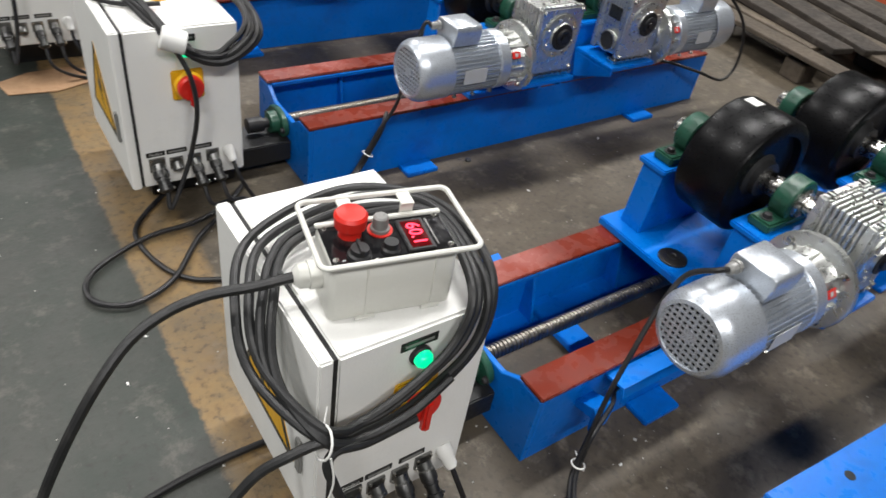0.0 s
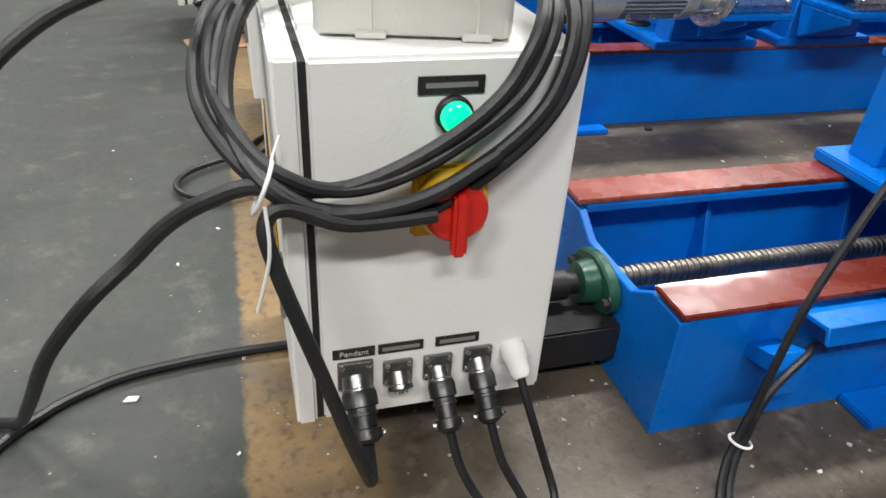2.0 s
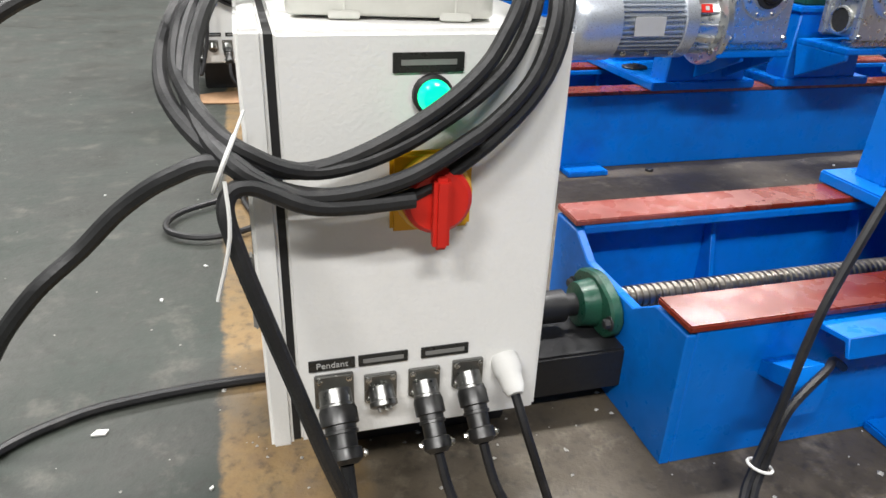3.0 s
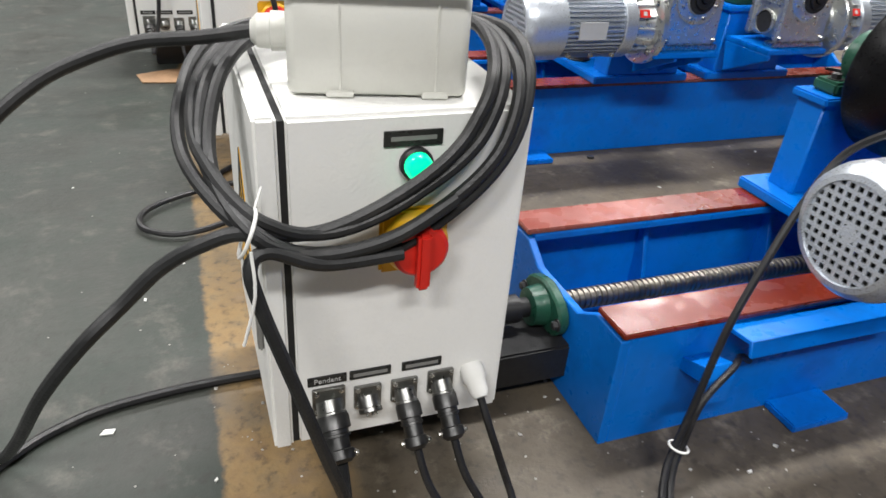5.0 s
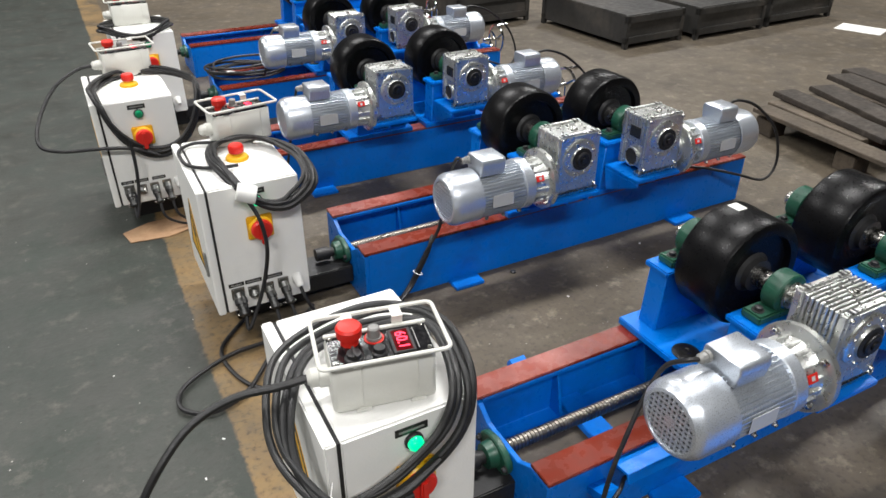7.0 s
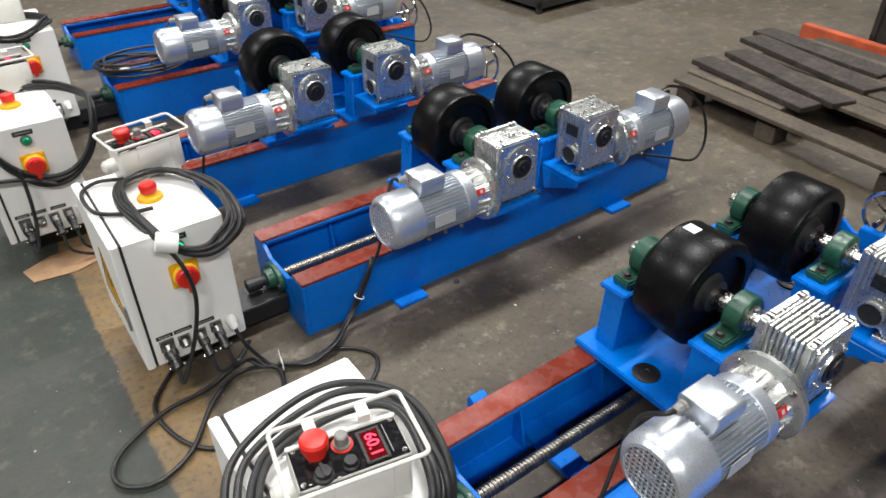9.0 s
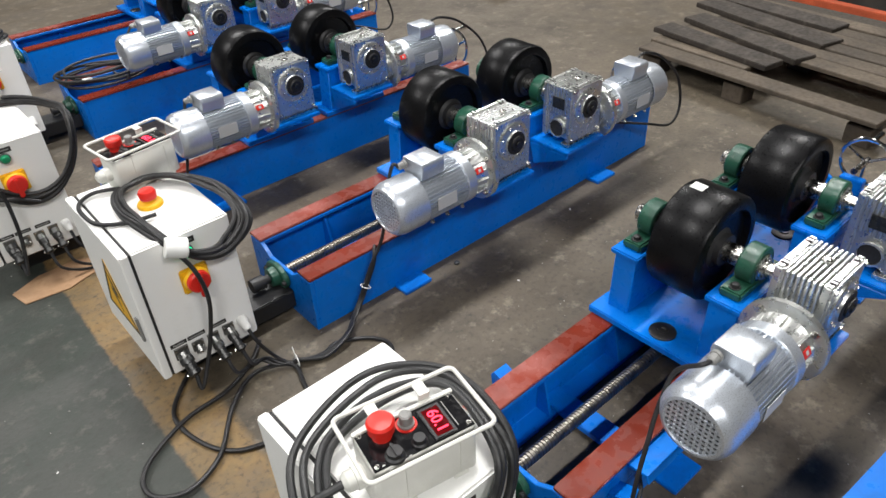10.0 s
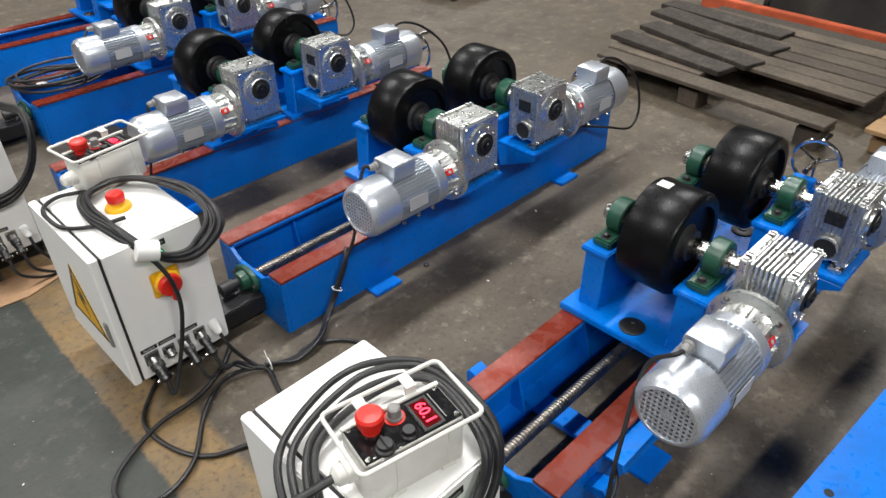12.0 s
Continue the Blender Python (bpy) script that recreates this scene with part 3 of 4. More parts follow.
def machine(x0_, y, xa, label, gap=0.345, driven=True, size=1.0, motor_size=1.0, at=None, wheel=True, rolls=True, ledge=False):
    root = thing("turning_roll", at or pose(x0_, y, 0), label, "turning roll", "row of turning rolls")
    web = 0.012
    for nm, ya, d in (("front_beam", 0.0, 1), ("rear_beam", WIDTH, -1)):
        poly = [(ya, 0), (ya + d * 0.06, 0), (ya + d * 0.06, web), (ya + d * web, web), (ya + d * web, HIGH - web), (ya + d * 0.06, HIGH - web), (ya + d * 0.06, HIGH), (ya, HIGH)]
        part(nm, prism(poly, "x", 0, LENGTH, 0.002), BLUE, root)
        part("rail", box(-0.012, LENGTH + 0.01, *sorted((ya - d * 0.003, ya + d * 0.058)), HIGH + 0.0002, HIGH + 0.0082, 0.0015), RAIL, root, "red-primed slide rail with pale reflections painted on in patches")
        for gx in (0.22, 0.48, 0.85, 1.15):
            part("gusset", prism([(ya + d * web, web), (ya + d * 0.056, web), (ya + d * 0.022, HIGH - web), (ya + d * web, HIGH - web)], "x", gx, gx + 0.008, 0.001), BLUE, root)
    for ex, dx in ((-0.012, 1), (LENGTH, -1)):
        e = [(0.0, 0), (WIDTH, 0), (WIDTH, HIGH - 0.004), (WIDTH - 0.06, HIGH - 0.004), (WIDTH - 0.1, HIGH - 0.03), (0.1, HIGH - 0.03), (0.06, HIGH - 0.004), (0.0, HIGH - 0.004)]
        part("end_plate", prism(e, "x", ex, ex + 0.012, 0.0015), BLUE, root)
    for cx in (0.24, 0.72, 1.1):
        part("cross_plate", box(cx, cx + 0.06, web, WIDTH - web, 0.012, 0.03, 0.002), BLUE, root)
    for fx in (0.258, 1.142):
        for ya, yb in ((-0.056, 0.0), (WIDTH, WIDTH + 0.056)):
            f = part("foot_plate", box(fx, fx + 0.098, ya, yb, 0, 0.012, 0.002), BLUE, root)
    # screw drive
    prof = []
    n = 80
    for k in range(n):
        prof += [(k * 0.009, 0.0152), (k * 0.009 + 0.0042, 0.0152), (k * 0.009 + 0.0052, 0.013), (k * 0.009 + 0.008, 0.013)]
    part("lead_screw", lathe(prof, (0.0, 0.165, 0.112), (1, 0, 0), 20), SCREW, root, "oiled trapezoidal lead screw")
    fb = part("flange_bearing", prism([(0.165 + 0.056 * math.cos(a) * (1 if abs(math.cos(a)) > 0.5 else 0.8), 0.112 + 0.038 * math.sin(a)) for a in np.linspace(0, 2 * math.pi, 16, endpoint=False)], "x", -0.028, -0.012, 0.003), GREEN, root, "green cast flange bearing")
    part("bearing_nose", lathe([(0, 0.03), (0.02, 0.027), (0.022, 0.018)], (-0.028, 0.165, 0.112), (-1, 0, 0), 20), GREEN, fb)
    part("shaft_stub", lathe([(0, 0.014), (0.02, 0.014), (0.021, 0.02), (0.06, 0.02), (0.062, 0.012)], (-0.045, 0.165, 0.112), (-1, 0, 0), 16), BLACK, fb)
    for yy in (0.115, 0.215):
        part("bolt", bolt((-0.028, yy, 0.112), (-1, 0, 0), 0.006, 0.007), HUBDARK, fb)
    if wheel:
        hx = LENGTH + 0.085
        w = part("hand_wheel", tube([Vector((hx, 0.165 + 0.075 * math.cos(a), 0.19 + 0.075 * math.sin(a))) for a in np.linspace(0, 2 * math.pi, 28, endpoint=False)], 0.0065, 8, closed=True), CHROME, root, "chromed hand wheel")
        part("spindle", rod((LENGTH, 0.165, 0.19), (hx + 0.02, 0.165, 0.19), 0.01, 12), STEEL, w)
        for k in range(3):
            a = 0.5 + k * 2.094
            part("spoke", rod((hx, 0.165, 0.19), (hx, 0.165 + 0.073 * math.cos(a), 0.19 + 0.073 * math.sin(a)), 0.005, 8), CHROME, w)
        part("crank_handle", rod((hx, 0.165, 0.262), (hx + 0.07, 0.165, 0.262), 0.009, 10, bevel=0.003), CHROME, w)
        part("spindle_block", box(LENGTH - 0.002, LENGTH + 0.03, 0.13, 0.2, 0.06, 0.165, 0.003), BLUE, w)
    if ledge:
        part("cable_hook", prism([(0.0, 0.125), (-0.04, 0.14), (-0.05, 0.125), (-0.048, 0.085), (-0.041, 0.085), (-0.038, 0.115), (0.0, 0.105)], "x", 0.085, 0.125, 0.001), BLUE, root)
        part("cable_hook", prism([(WIDTH, 0.135), (WIDTH + 0.045, 0.15), (WIDTH + 0.055, 0.135), (WIDTH + 0.05, 0.1), (WIDTH + 0.043, 0.1), (WIDTH + 0.04, 0.128), (WIDTH, 0.115)], "x", 0.135, 0.175, 0.001), BLUE, root)
        part("cable_ledge", prism([(0.0, 0.166), (-0.046, 0.172), (-0.052, 0.15), (-0.047, 0.15), (-0.042, 0.165), (0.0, 0.159)], "x", 0.138, 0.42, 0.001), BLUE, root)
    ends = []
    if rolls:
        carriage(root, xa, False)
        carriage(root, xa + gap, True)
    if driven:
        ends.append(gear_unit(root, xa, -1, size, motor_size))
        ends.append(gear_unit(root, xa + gap, 1, size, motor_size))
    return root, [Vector(root.matrix_basis @ e) for e in ends]


# x and y of the base's near front corner, first roller, distance between the rollers
ROWS = [(-0.003, -0.025, 0.563, 0.365), (0.008, 0.885, 0.6, 0.318), (-0.17, 1.69, 0.57, 0.32), (-0.015, 2.56, 0.585, 0.305), (0.0, 3.4, 0.7, 0.33)]
ENDS = []
for mx, my_, xa, apart in ROWS:
    r, e = machine(mx, my_, xa, "blue steel turning roll with black rollers and silver gear motors", gap=apart, driven=my_ < 3, motor_size=1.06, ledge=not ENDS)
    ENDS.append(e)
    if not ENDS[1:]:
        tyre = [c for c in r.children if c.name.startswith("roller")][0]
        part("sticker", box(xa - 0.014, xa + 0.012, 0.165, 0.195, AXIS_Z + 0.1205, AXIS_Z + 0.1228, 0.0003, seg=1), PAPER, tyre, "white paper sticker")


# ---- control cabinets ----
def connector(root, x, z, big, plugged, cable_to=None):
    """A square-flanged round metal connector, its plug pointing down and out."""
    way = Vector((0.05, -0.72, -0.7)).normalized()
    half = 0.017 if big else 0.0145
    c = part("connector", box(x - half, x + half, -0.005, 0.0, z - half, z + half, 0.001), DARKSTEEL, root, "square-flanged metal cable connector")
    for sx in (-1, 1):
        for sz in (-1, 1):
            part("screw", bolt((x + sx * half * 0.75, -0.005, z + sz * half * 0.75), (0, -1, 0), 0.0018, 0.002), STEEL, c)
    o = Vector((x, -0.003, z))
    k = 1.25 if big else 1.0
    part("collar", lathe([(0, 0.0115 * k), (0.012, 0.0115 * k), (0.013, 0.0125 * k), (0.017, 0.0125 * k), (0.018, 0.0105 * k)], o, way, 18), DARKSTEEL, c)
    if plugged:
        part("plug", lathe([(0.014, 0.0122 * k), (0.018, 0.0135 * k), (0.03, 0.0135 * k), (0.031, 0.011 * k), (0.035, 0.011 * k), (0.0355, 0.012 * k), (0.038, 0.012 * k), (0.0385, 0.0102 * k), (0.05, 0.01 * k), (0.051, 0.0122 * k), (0.06, 0.0122 * k), (0.064, 0.008 * k)], o, way, 18), PLUG, c, "dark ribbed metal plug")
        clamp = o + way * 0.056
        for sx in (-1, 1):
            part("screw", bolt(clamp + Vector((sx * 0.0125 * k, 0, 0)), (sx, 0, 0), 0.0025, 0.003), STEEL, c)
    else:
        part("pin_face", lathe([(0.0175, 0.0095), (0.018, 0.0095)], o, way, 16), BLACK, c)
        for a in range(5):
            side = way.orthogonal().normalized()
            q = o + way * 0.018 + (side * math.cos(a * 1.257) + way.cross(side) * math.sin(a * 1.257)) * 0.0055
            part("pin", rod(q, q + way * 0.003, 0.0012, 6), STEEL, c)
    return o + way * (0.064 if plugged else 0.02)


def cabinet(m, deep, lit, label, top_stop=False, z1=0.458):
    """A sheet-steel control cabinet whose door faces the aisle; lamp, switch and sockets are on its narrow side."""
    z0, w = 0.097, 0.252
    root = thing("control_cabinet", m, label, "control cabinet", "control cabinets")
    part("body", box(0.024, w, 0, deep, z0, z1, 0.004, seg=3), WHITE, root)
    part("gasket", box(0.0165, 0.026, 0.003, deep - 0.003, z0 + 0.003, z1 - 0.003, 0), GASKET_SHADE, root)
    door = part("door", box(0, 0.0195, -0.001, deep + 0.001, z0 - 0.001, z1 + 0.001, 0.003, seg=3), WHITE, root)
    sign = part("warning_sign", prism([(deep * 0.5 - 0.1, 0.19), (deep * 0.5 + 0.1, 0.19), (deep * 0.5, 0.37)], "x", -0.0012, 0.0002, 0), YELLOW, door, "yellow high-voltage warning triangle")
    part("sign_border", prism([(deep * 0.5 - 0.1, 0.19), (deep * 0.5 + 0.1, 0.19), (deep * 0.5 + 0.084, 0.199), (deep * 0.5 - 0.084, 0.199)], "x", -0.0018, -0.0008, 0), LABEL, sign)
    for s in (-1, 1):
        part("sign_border", prism([(deep * 0.5 + s * 0.1, 0.19), (deep * 0.5, 0.37), (deep * 0.5, 0.352), (deep * 0.5 + s * 0.084, 0.199)], "x", -0.0018, -0.0008, 0), LABEL, sign)
    part("flash", prism([(deep * 0.5 + 0.012, 0.33), (deep * 0.5 - 0.022, 0.262), (deep * 0.5 + 0.002, 0.266), (deep * 0.5 - 0.012, 0.215), (deep * 0.5 + 0.026, 0.276), (deep * 0.5 + 0.004, 0.273)], "x", -0.0018, -0.0008, 0), LABEL, sign)
    part("latch", box(-0.006, 0, 0.035, 0.05, 0.2, 0.27, 0.002), GREYKNOB, door, "grey door latch")
    # lamp and switch
    lx, lz = 0.139, 0.411
    plate = part("label_plate", box(lx - 0.03, lx + 0.024, -0.002, 0, lz + 0.0165, lz + 0.031, 0.0004), LABEL, root)
    part("print_bar", box(lx - 0.024, lx + 0.018, -0.0026, -0.0019, lz + 0.022, lz + 0.026, 0), GREYKNOB, plate)
    lamp_ = part("indicator_lamp", lathe([(0, 0.0155), (0.005, 0.0155), (0.007, 0.0135)], (lx, 0, lz), (0, -1, 0), 20), HUBDARK, root)
    part("lens", lathe([(0.005, 0.0128), (0.013, 0.0125), (0.017, 0.0095), (0.0185, 0.004)], (lx, 0, lz), (0, -1, 0), 20), LAMPGREEN if lit else LAMPOFF, lamp_, "lit green lens" if lit else "unlit green lens")
    sx, sz = 0.139, 0.336
    sw = part("main_switch", box(sx - 0.033, sx + 0.033, -0.008, 0, sz - 0.033, sz + 0.033, 0.003), YELLOW, root, "yellow main switch plate with red rotary handle")
    part("switch_ring", lathe([(0, 0.031), (0.01, 0.0305), (0.013, 0.028)], (sx, -0.007, sz), (0, -1, 0), 28), YELLOW, sw)
    kn = part("knob", lathe([(0.012, 0.0275), (0.022, 0.0265), (0.025, 0.023)], (sx, -0.007, sz), (0, -1, 0), 28), RED, sw)
    part("knob_bar", box(sx - 0.0065, sx + 0.0065, -0.042, -0.03, sz - 0.036, sz + 0.022, 0.003), RED, kn)
    # sockets and their labels
    names = []
    for a, b in ((0.036, 0.076), (0.079, 0.123), (0.135, 0.179)):
        lp = part("label_plate", box(a, b, -0.002, 0, 0.174, 0.185, 0.0004), LABEL, root)
        if a > 0.05:
            part("print_bar", box(a + 0.004, b - 0.004, -0.0026, -0.0019, 0.1775, 0.1815, 0), GREYKNOB, lp)
        else:
            words("Pendant", 0.0085, Matrix.Translation(((a + b) / 2, -0.0023, 0.1795)) @ pose(0, 0, 0, 90, 0, 0), INK, root)
    outs = [connector(root, 0.057, 0.153, True, True)]
    connector(root, 0.098, 0.15, False, False)
    outs.append(connector(root, 0.138, 0.15, False, True))
    outs.append(connector(root, 0.179, 0.153, False, True))
    gl = part("cable_gland", lathe([(-0.004, 0.0135), (0.012, 0.0135), (0.015, 0.0115), (0.028, 0.0105), (0.034, 0.007)], (0.216, 0, 0.158), (0.05, -0.85, -0.5), 16), PAPER, root, "white plastic cable gland")
    outs.append(Vector((0.2175, -0.028, 0.141)))
    # carrying arm to the machine
    part("mounting_arm", box(w - 0.002, w + 0.16, 0.09, 0.2, 0.03, 0.085, 0.003), BLACK, root, "black steel carrying arm")
    part("under_bracket", box(0.06, w + 0.01, 0.1, 0.19, 0.0, z0, 0.003), BLACK, root)
    if top_stop:
        tx, ty = 0.14, 0.165
        st = part("emergency_stop", lathe([(0, 0.03), (0.004, 0.03), (0.009, 0.027), (0.013, 0.016), (0.018, 0.014)], (tx, ty, z1), (0, 0, 1), 24), YELLOW, root, "red mushroom stop button on a yellow collar")
        part("mushroom", lathe([(0.016, 0.013), (0.02, 0.0195), (0.034, 0.0205), (0.04, 0.017), (0.042, 0.008)], (tx, ty, z1), (0, 0, 1), 24), RED, st)
    return root, [m @ o for o in outs]


def pendant(m, label, lit=True):
    """A hand-held control box with a wire guard round its panel."""
    root = thing("control_pendant", m, label, "pendant control", "pendants")
    hw, hd, hh = 0.079, 0.038, 0.088
    part("body", prism([(-hw + 0.006, -hd), (hw - 0.006, -hd), (hw, -hd + 0.006), (hw, hd - 0.006), (hw - 0.006, hd), (-hw + 0.006, hd), (-hw, hd - 0.006), (-hw, -hd + 0.006)], "z", 0.002, hh, 0.0025), GREYWHITE, root)
    for rx in (-0.034, 0.05):
        part("rib", box(rx - 0.001, rx + 0.001, -hd - 0.0015, -hd + 0.001, 0.004, hh - 0.006, 0.0004), GREYWHITE, root)
        part("foot", box(rx - 0.012, rx + 0.012, -hd - 0.003, -hd + 0.002, 0.0, 0.006, 0.001), GREYWHITE, root)
    panel = part("panel", box(-hw + 0.003, hw - 0.003, -hd + 0.003, hd - 0.003, hh, hh + 0.002, 0.0004), BLACKGLOSS, root, "black control panel")
    st = part("emergency_stop", lathe([(0, 0.014), (0.012, 0.013), (0.014, 0.019), (0.028, 0.02), (0.032, 0.017), (0.0335, 0.008)], (-0.042, 0.014, hh + 0.002), (0, 0, 1), 28), RED, panel, "red mushroom stop button")
    part("knob", lathe([(0, 0.012), (0.005, 0.012), (0.006, 0.0098), (0.02, 0.0092), (0.022, 0.007)], (-0.005, 0.014, hh + 0.002), (0, 0, 1), 20), GREYKNOB, panel, "grey speed knob")
    part("knob_ring", lathe([(0, 0.0155), (0.0014, 0.0155)], (-0.005, 0.014, hh + 0.002), (0, 0, 1), 24), RED, panel)
    sel = part("selector", lathe([(0, 0.0145), (0.004, 0.014), (0.006, 0.011), (0.012, 0.0105)], (-0.042, -0.026, hh + 0.002), (0, 0, 1), 20), BLACK, panel, "black selector switch")
    part("pointer", box(-0.044, -0.04, -0.038, -0.014, hh + 0.013, hh + 0.018, 0.001), BLACK, sel)
    part("selector", lathe([(0, 0.0115), (0.004, 0.0115), (0.006, 0.009), (0.013, 0.0085)], (-0.004, -0.024, hh + 0.002), (0, 0, 1), 20), BLACK, panel)
    for k in range(5):
        a = 0.4 + k * 0.6
        q = Vector((-0.042 + 0.02 * math.cos(a + 3), -0.026 + 0.02 * math.sin(a + 3), hh + 0.0021))
        part("print_mark", box(q.x - 0.002, q.x + 0.002, q.y - 0.0006, q.y + 0.0006, q.z, q.z + 0.0003, 0), PAPER, panel)
    disp = part("display", box(0.016, 0.05, -0.034, 0.024, hh + 0.002, hh + 0.006, 0.001), BLACK, panel, "small digital speed display")
    part("display_window", box(0.0205, 0.0455, -0.03, 0.019, hh + 0.006, hh + 0.0064, 0), REDGLASS, disp)
    if lit:
        words("60.1", 0.024, pose(0.033, -0.006, hh + 0.0067, 0, 0, -90), DIGIT, disp, "digits")
    part("print_bar", box(0.055, 0.0565, -0.025, 0.025, hh + 0.002, hh + 0.0024, 0), GREYKNOB, panel)
    for px in (-hw + 0.009, hw - 0.009):
        for py in (-hd + 0.009, hd - 0.009):
            part("screw", bolt((px, py, hh + 0.002), (0, 0, 1), 0.0025, 0.002), STEEL, panel)
    gw, gd, gz = 0.095, 0.0605, hh + 0.02
    ring = []
    for cx, cy, a0 in ((gw, gd, 0), (-gw, gd, 90), (-gw, -gd, 180), (gw, -gd, 270)):
        for k in range(5):
            a = radians(a0 + k * 22.5)
            ring.append(Vector((cx - math.copysign(0.01, cx) + 0.01 * math.cos(a), cy - math.copysign(0.01, cy) + 0.01 * math.sin(a), gz)))
    g = part("guard", tube(ring, 0.0034, 8, closed=True), GREYWHITE, root, "white wire guard round the panel")
    for tx in (-0.04, 0.036):
        part("guard_tab", box(tx - 0.0085, tx + 0.0085, hd - 0.004, gd, gz - 0.0015, gz + 0.0012, 0.0006), GREYWHITE, g)
        part("guard_tab", box(tx - 0.0085, tx + 0.0085, hd - 0.001, hd + 0.0025, hh - 0.03, gz, 0.0006), GREYWHITE, g)
    part("top_strip", box(-hw, hw, hd - 0.008, hd - 0.001, hh + 0.0022, hh + 0.007, 0.001), GREYWHITE, root)
    part("cable_gland", lathe([(-0.002, 0.0175), (0.014, 0.0175), (0.015, 0.0155), (0.026, 0.015), (0.032, 0.009)], (-hw, 0.004, 0.045), (-1, 0, 0), 18), GREYWHITE, root)
    return root, m @ Vector((-hw - 0.03, 0.004, 0.045))


REDGLASS = material("dark_red_filter", (0.08, 0.003, 0.004), 0.12, vary=0.05)


def cable(name, pts, r, label, mat_=None, steps=8, group="cables", seg=8):
    return tagged(part(name, tube(glide(pts, steps), r, seg), mat_ or CABLE), label, "cable", group)


def tie(p, way, r, label="white plastic cable tie round the bundle"):
    way = Vector(way).normalized()
    side = way.orthogonal().normalized()
    up = way.cross(side)
    ring = [Vector(p) + (side * math.cos(a) + up * math.sin(a)) * r for a in np.linspace(0, 2 * math.pi, 16, endpoint=False)]
    bm = tube(ring, 0.0016, 6, closed=True)
    rod(ring[0], ring[0] + (side + up * 0.2) * 0.02, 0.0012, 6, bm)
    return tagged(part("cable_tie", bm, PAPER), label, "cable tie", "cable ties")


CAB1, OUT1 = cabinet(pose(-0.417, -0.014, 0), 0.328, True, "white steel control cabinet with lit green lamp and red main switch")
CAB2, OUT2 = cabinet(pose(-0.417, 0.896, 0), 0.345, True, "white steel control cabinet with a red stop button on top", top_stop=True)
CAB3, OUT3 = cabinet(pose(-0.593, 1.69, 0), 0.345, False, "white steel control cabinet with unlit green lamp, coil over its front", top_stop=True)
CAB4, OUT4 = cabinet(pose(-0.44, 2.58, 0), 0.345, False, "white steel control cabinet far down the row")

PEND1, GL1 = pendant(pose(-0.295, 0.061, 0.459, 0, 0, -11.5), "grey-white pendant with red stop button standing on a cabinet")
PEND2, GL2 = pendant(pose(-0.233, 1.196, 0.459, 0, 0, 8), "grey-white pendant with wire guard standing on a cabinet")
PEND3, GL3 = pendant(pose(-0.44, 1.99, 0.459, 0, 0, 5), "grey-white pendant with wire guard on the third cabinet")
PEND4, GL4 = pendant(pose(-0.33, 2.8, 0.459, 0, 0, 0), "grey-white pendant with wire guard on the far cabinet", lit=False)

# ---- cables of the first machine ----
def floor_line(pts, z=0.0065):
    return [(x, y, z) for x, y in pts]


TIE1 = Vector((-0.43, -0.057, 0.38))
OUTER = [TIE1, (-0.475, 0.05, 0.412), (-0.462, 0.13, 0.46), (-0.4, 0.21, 0.482), (-0.24, 0.25, 0.485), (-0.15, 0.15, 0.495), (-0.16, 0.01, 0.49), (-0.195, -0.036, 0.41), (-0.28, -0.042, 0.34), (-0.36, -0.045, 0.334)]
INNER = [TIE1 + Vector((0.004, 0.008, 0.012)), (-0.445, 0.03, 0.425), (-0.425, 0.09, 0.474), (-0.375, 0.16, 0.485), (-0.26, 0.17, 0.49), (-0.185, 0.12, 0.5), (-0.208, -0.004, 0.488), (-0.24, -0.034, 0.44), (-0.305, -0.042, 0.398), (-0.375, -0.045, 0.374)]
tagged(part("cable_coil", tube(glide(wound(OUTER, INNER, 4, 3), 2), 0.0062, 10), GREYCABLE), "thick black control cable coiled round the pendant", "cable coil", "cable coils")
tie(TIE1, (0.8, -0.1, -0.35), 0.02)
tagged(part("tie_tail", tube(glide([TIE1 + Vector((0.0, -0.02, -0.005)), TIE1 + Vector((0.0, -0.03, -0.04)), TIE1 + Vector((-0.012, -0.032, -0.085))], 4), 0.0014, 6), PAPER), "loose white end of a plastic cable tie", "cable tie", "cable ties")
cable("pendant_cable", [GL1, (-0.445, 0.098, 0.496), (-0.497, 0.113, 0.489), (-0.543, 0.119, 0.474), (-0.585, 0.112, 0.455), (-0.629, 0.093, 0.421), (-0.67, 0.082, 0.365), (-0.708, 0.08, 0.29), (-0.74, 0.088, 0.2), (-0.765, 0.11, 0.1), (-0.772, 0.14, 0.03), (-0.745, 0.15, 0.0085), (-0.705, 0.12, 0.03), (-0.655, 0.03, 0.13), (-0.605, -0.035, 0.235), (-0.565, -0.05, 0.29), (-0.53, -0.04, 0.318), (-0.499, -0.04, 0.347), (-0.466, -0.05, 0.37), TIE1, (-0.38, -0.056, 0.352), (-0.31, -0.056, 0.36), (-0.25, -0.05, 0.39)], 0.0064, "thick black cable looping from the pendant to the floor", GREYCABLE, seg=10)
cable("plug_cable", [(-0.3, -0.056, 0.344), (-0.37, -0.06, 0.345), (-0.415, -0.066, 0.366), (-0.431, -0.072, 0.357), (-0.426, -0.08, 0.325), (-0.412, -0.087, 0.275), (-0.395, -0.091, 0.215), (-0.38, -0.093, 0.16), (-0.367, -0.092, 0.115), OUT1[0] + Vector((0, -0.018, -0.03)), OUT1[0]], 0.0062, "thick black cable running down to its plug", GREYCABLE, seg=10)
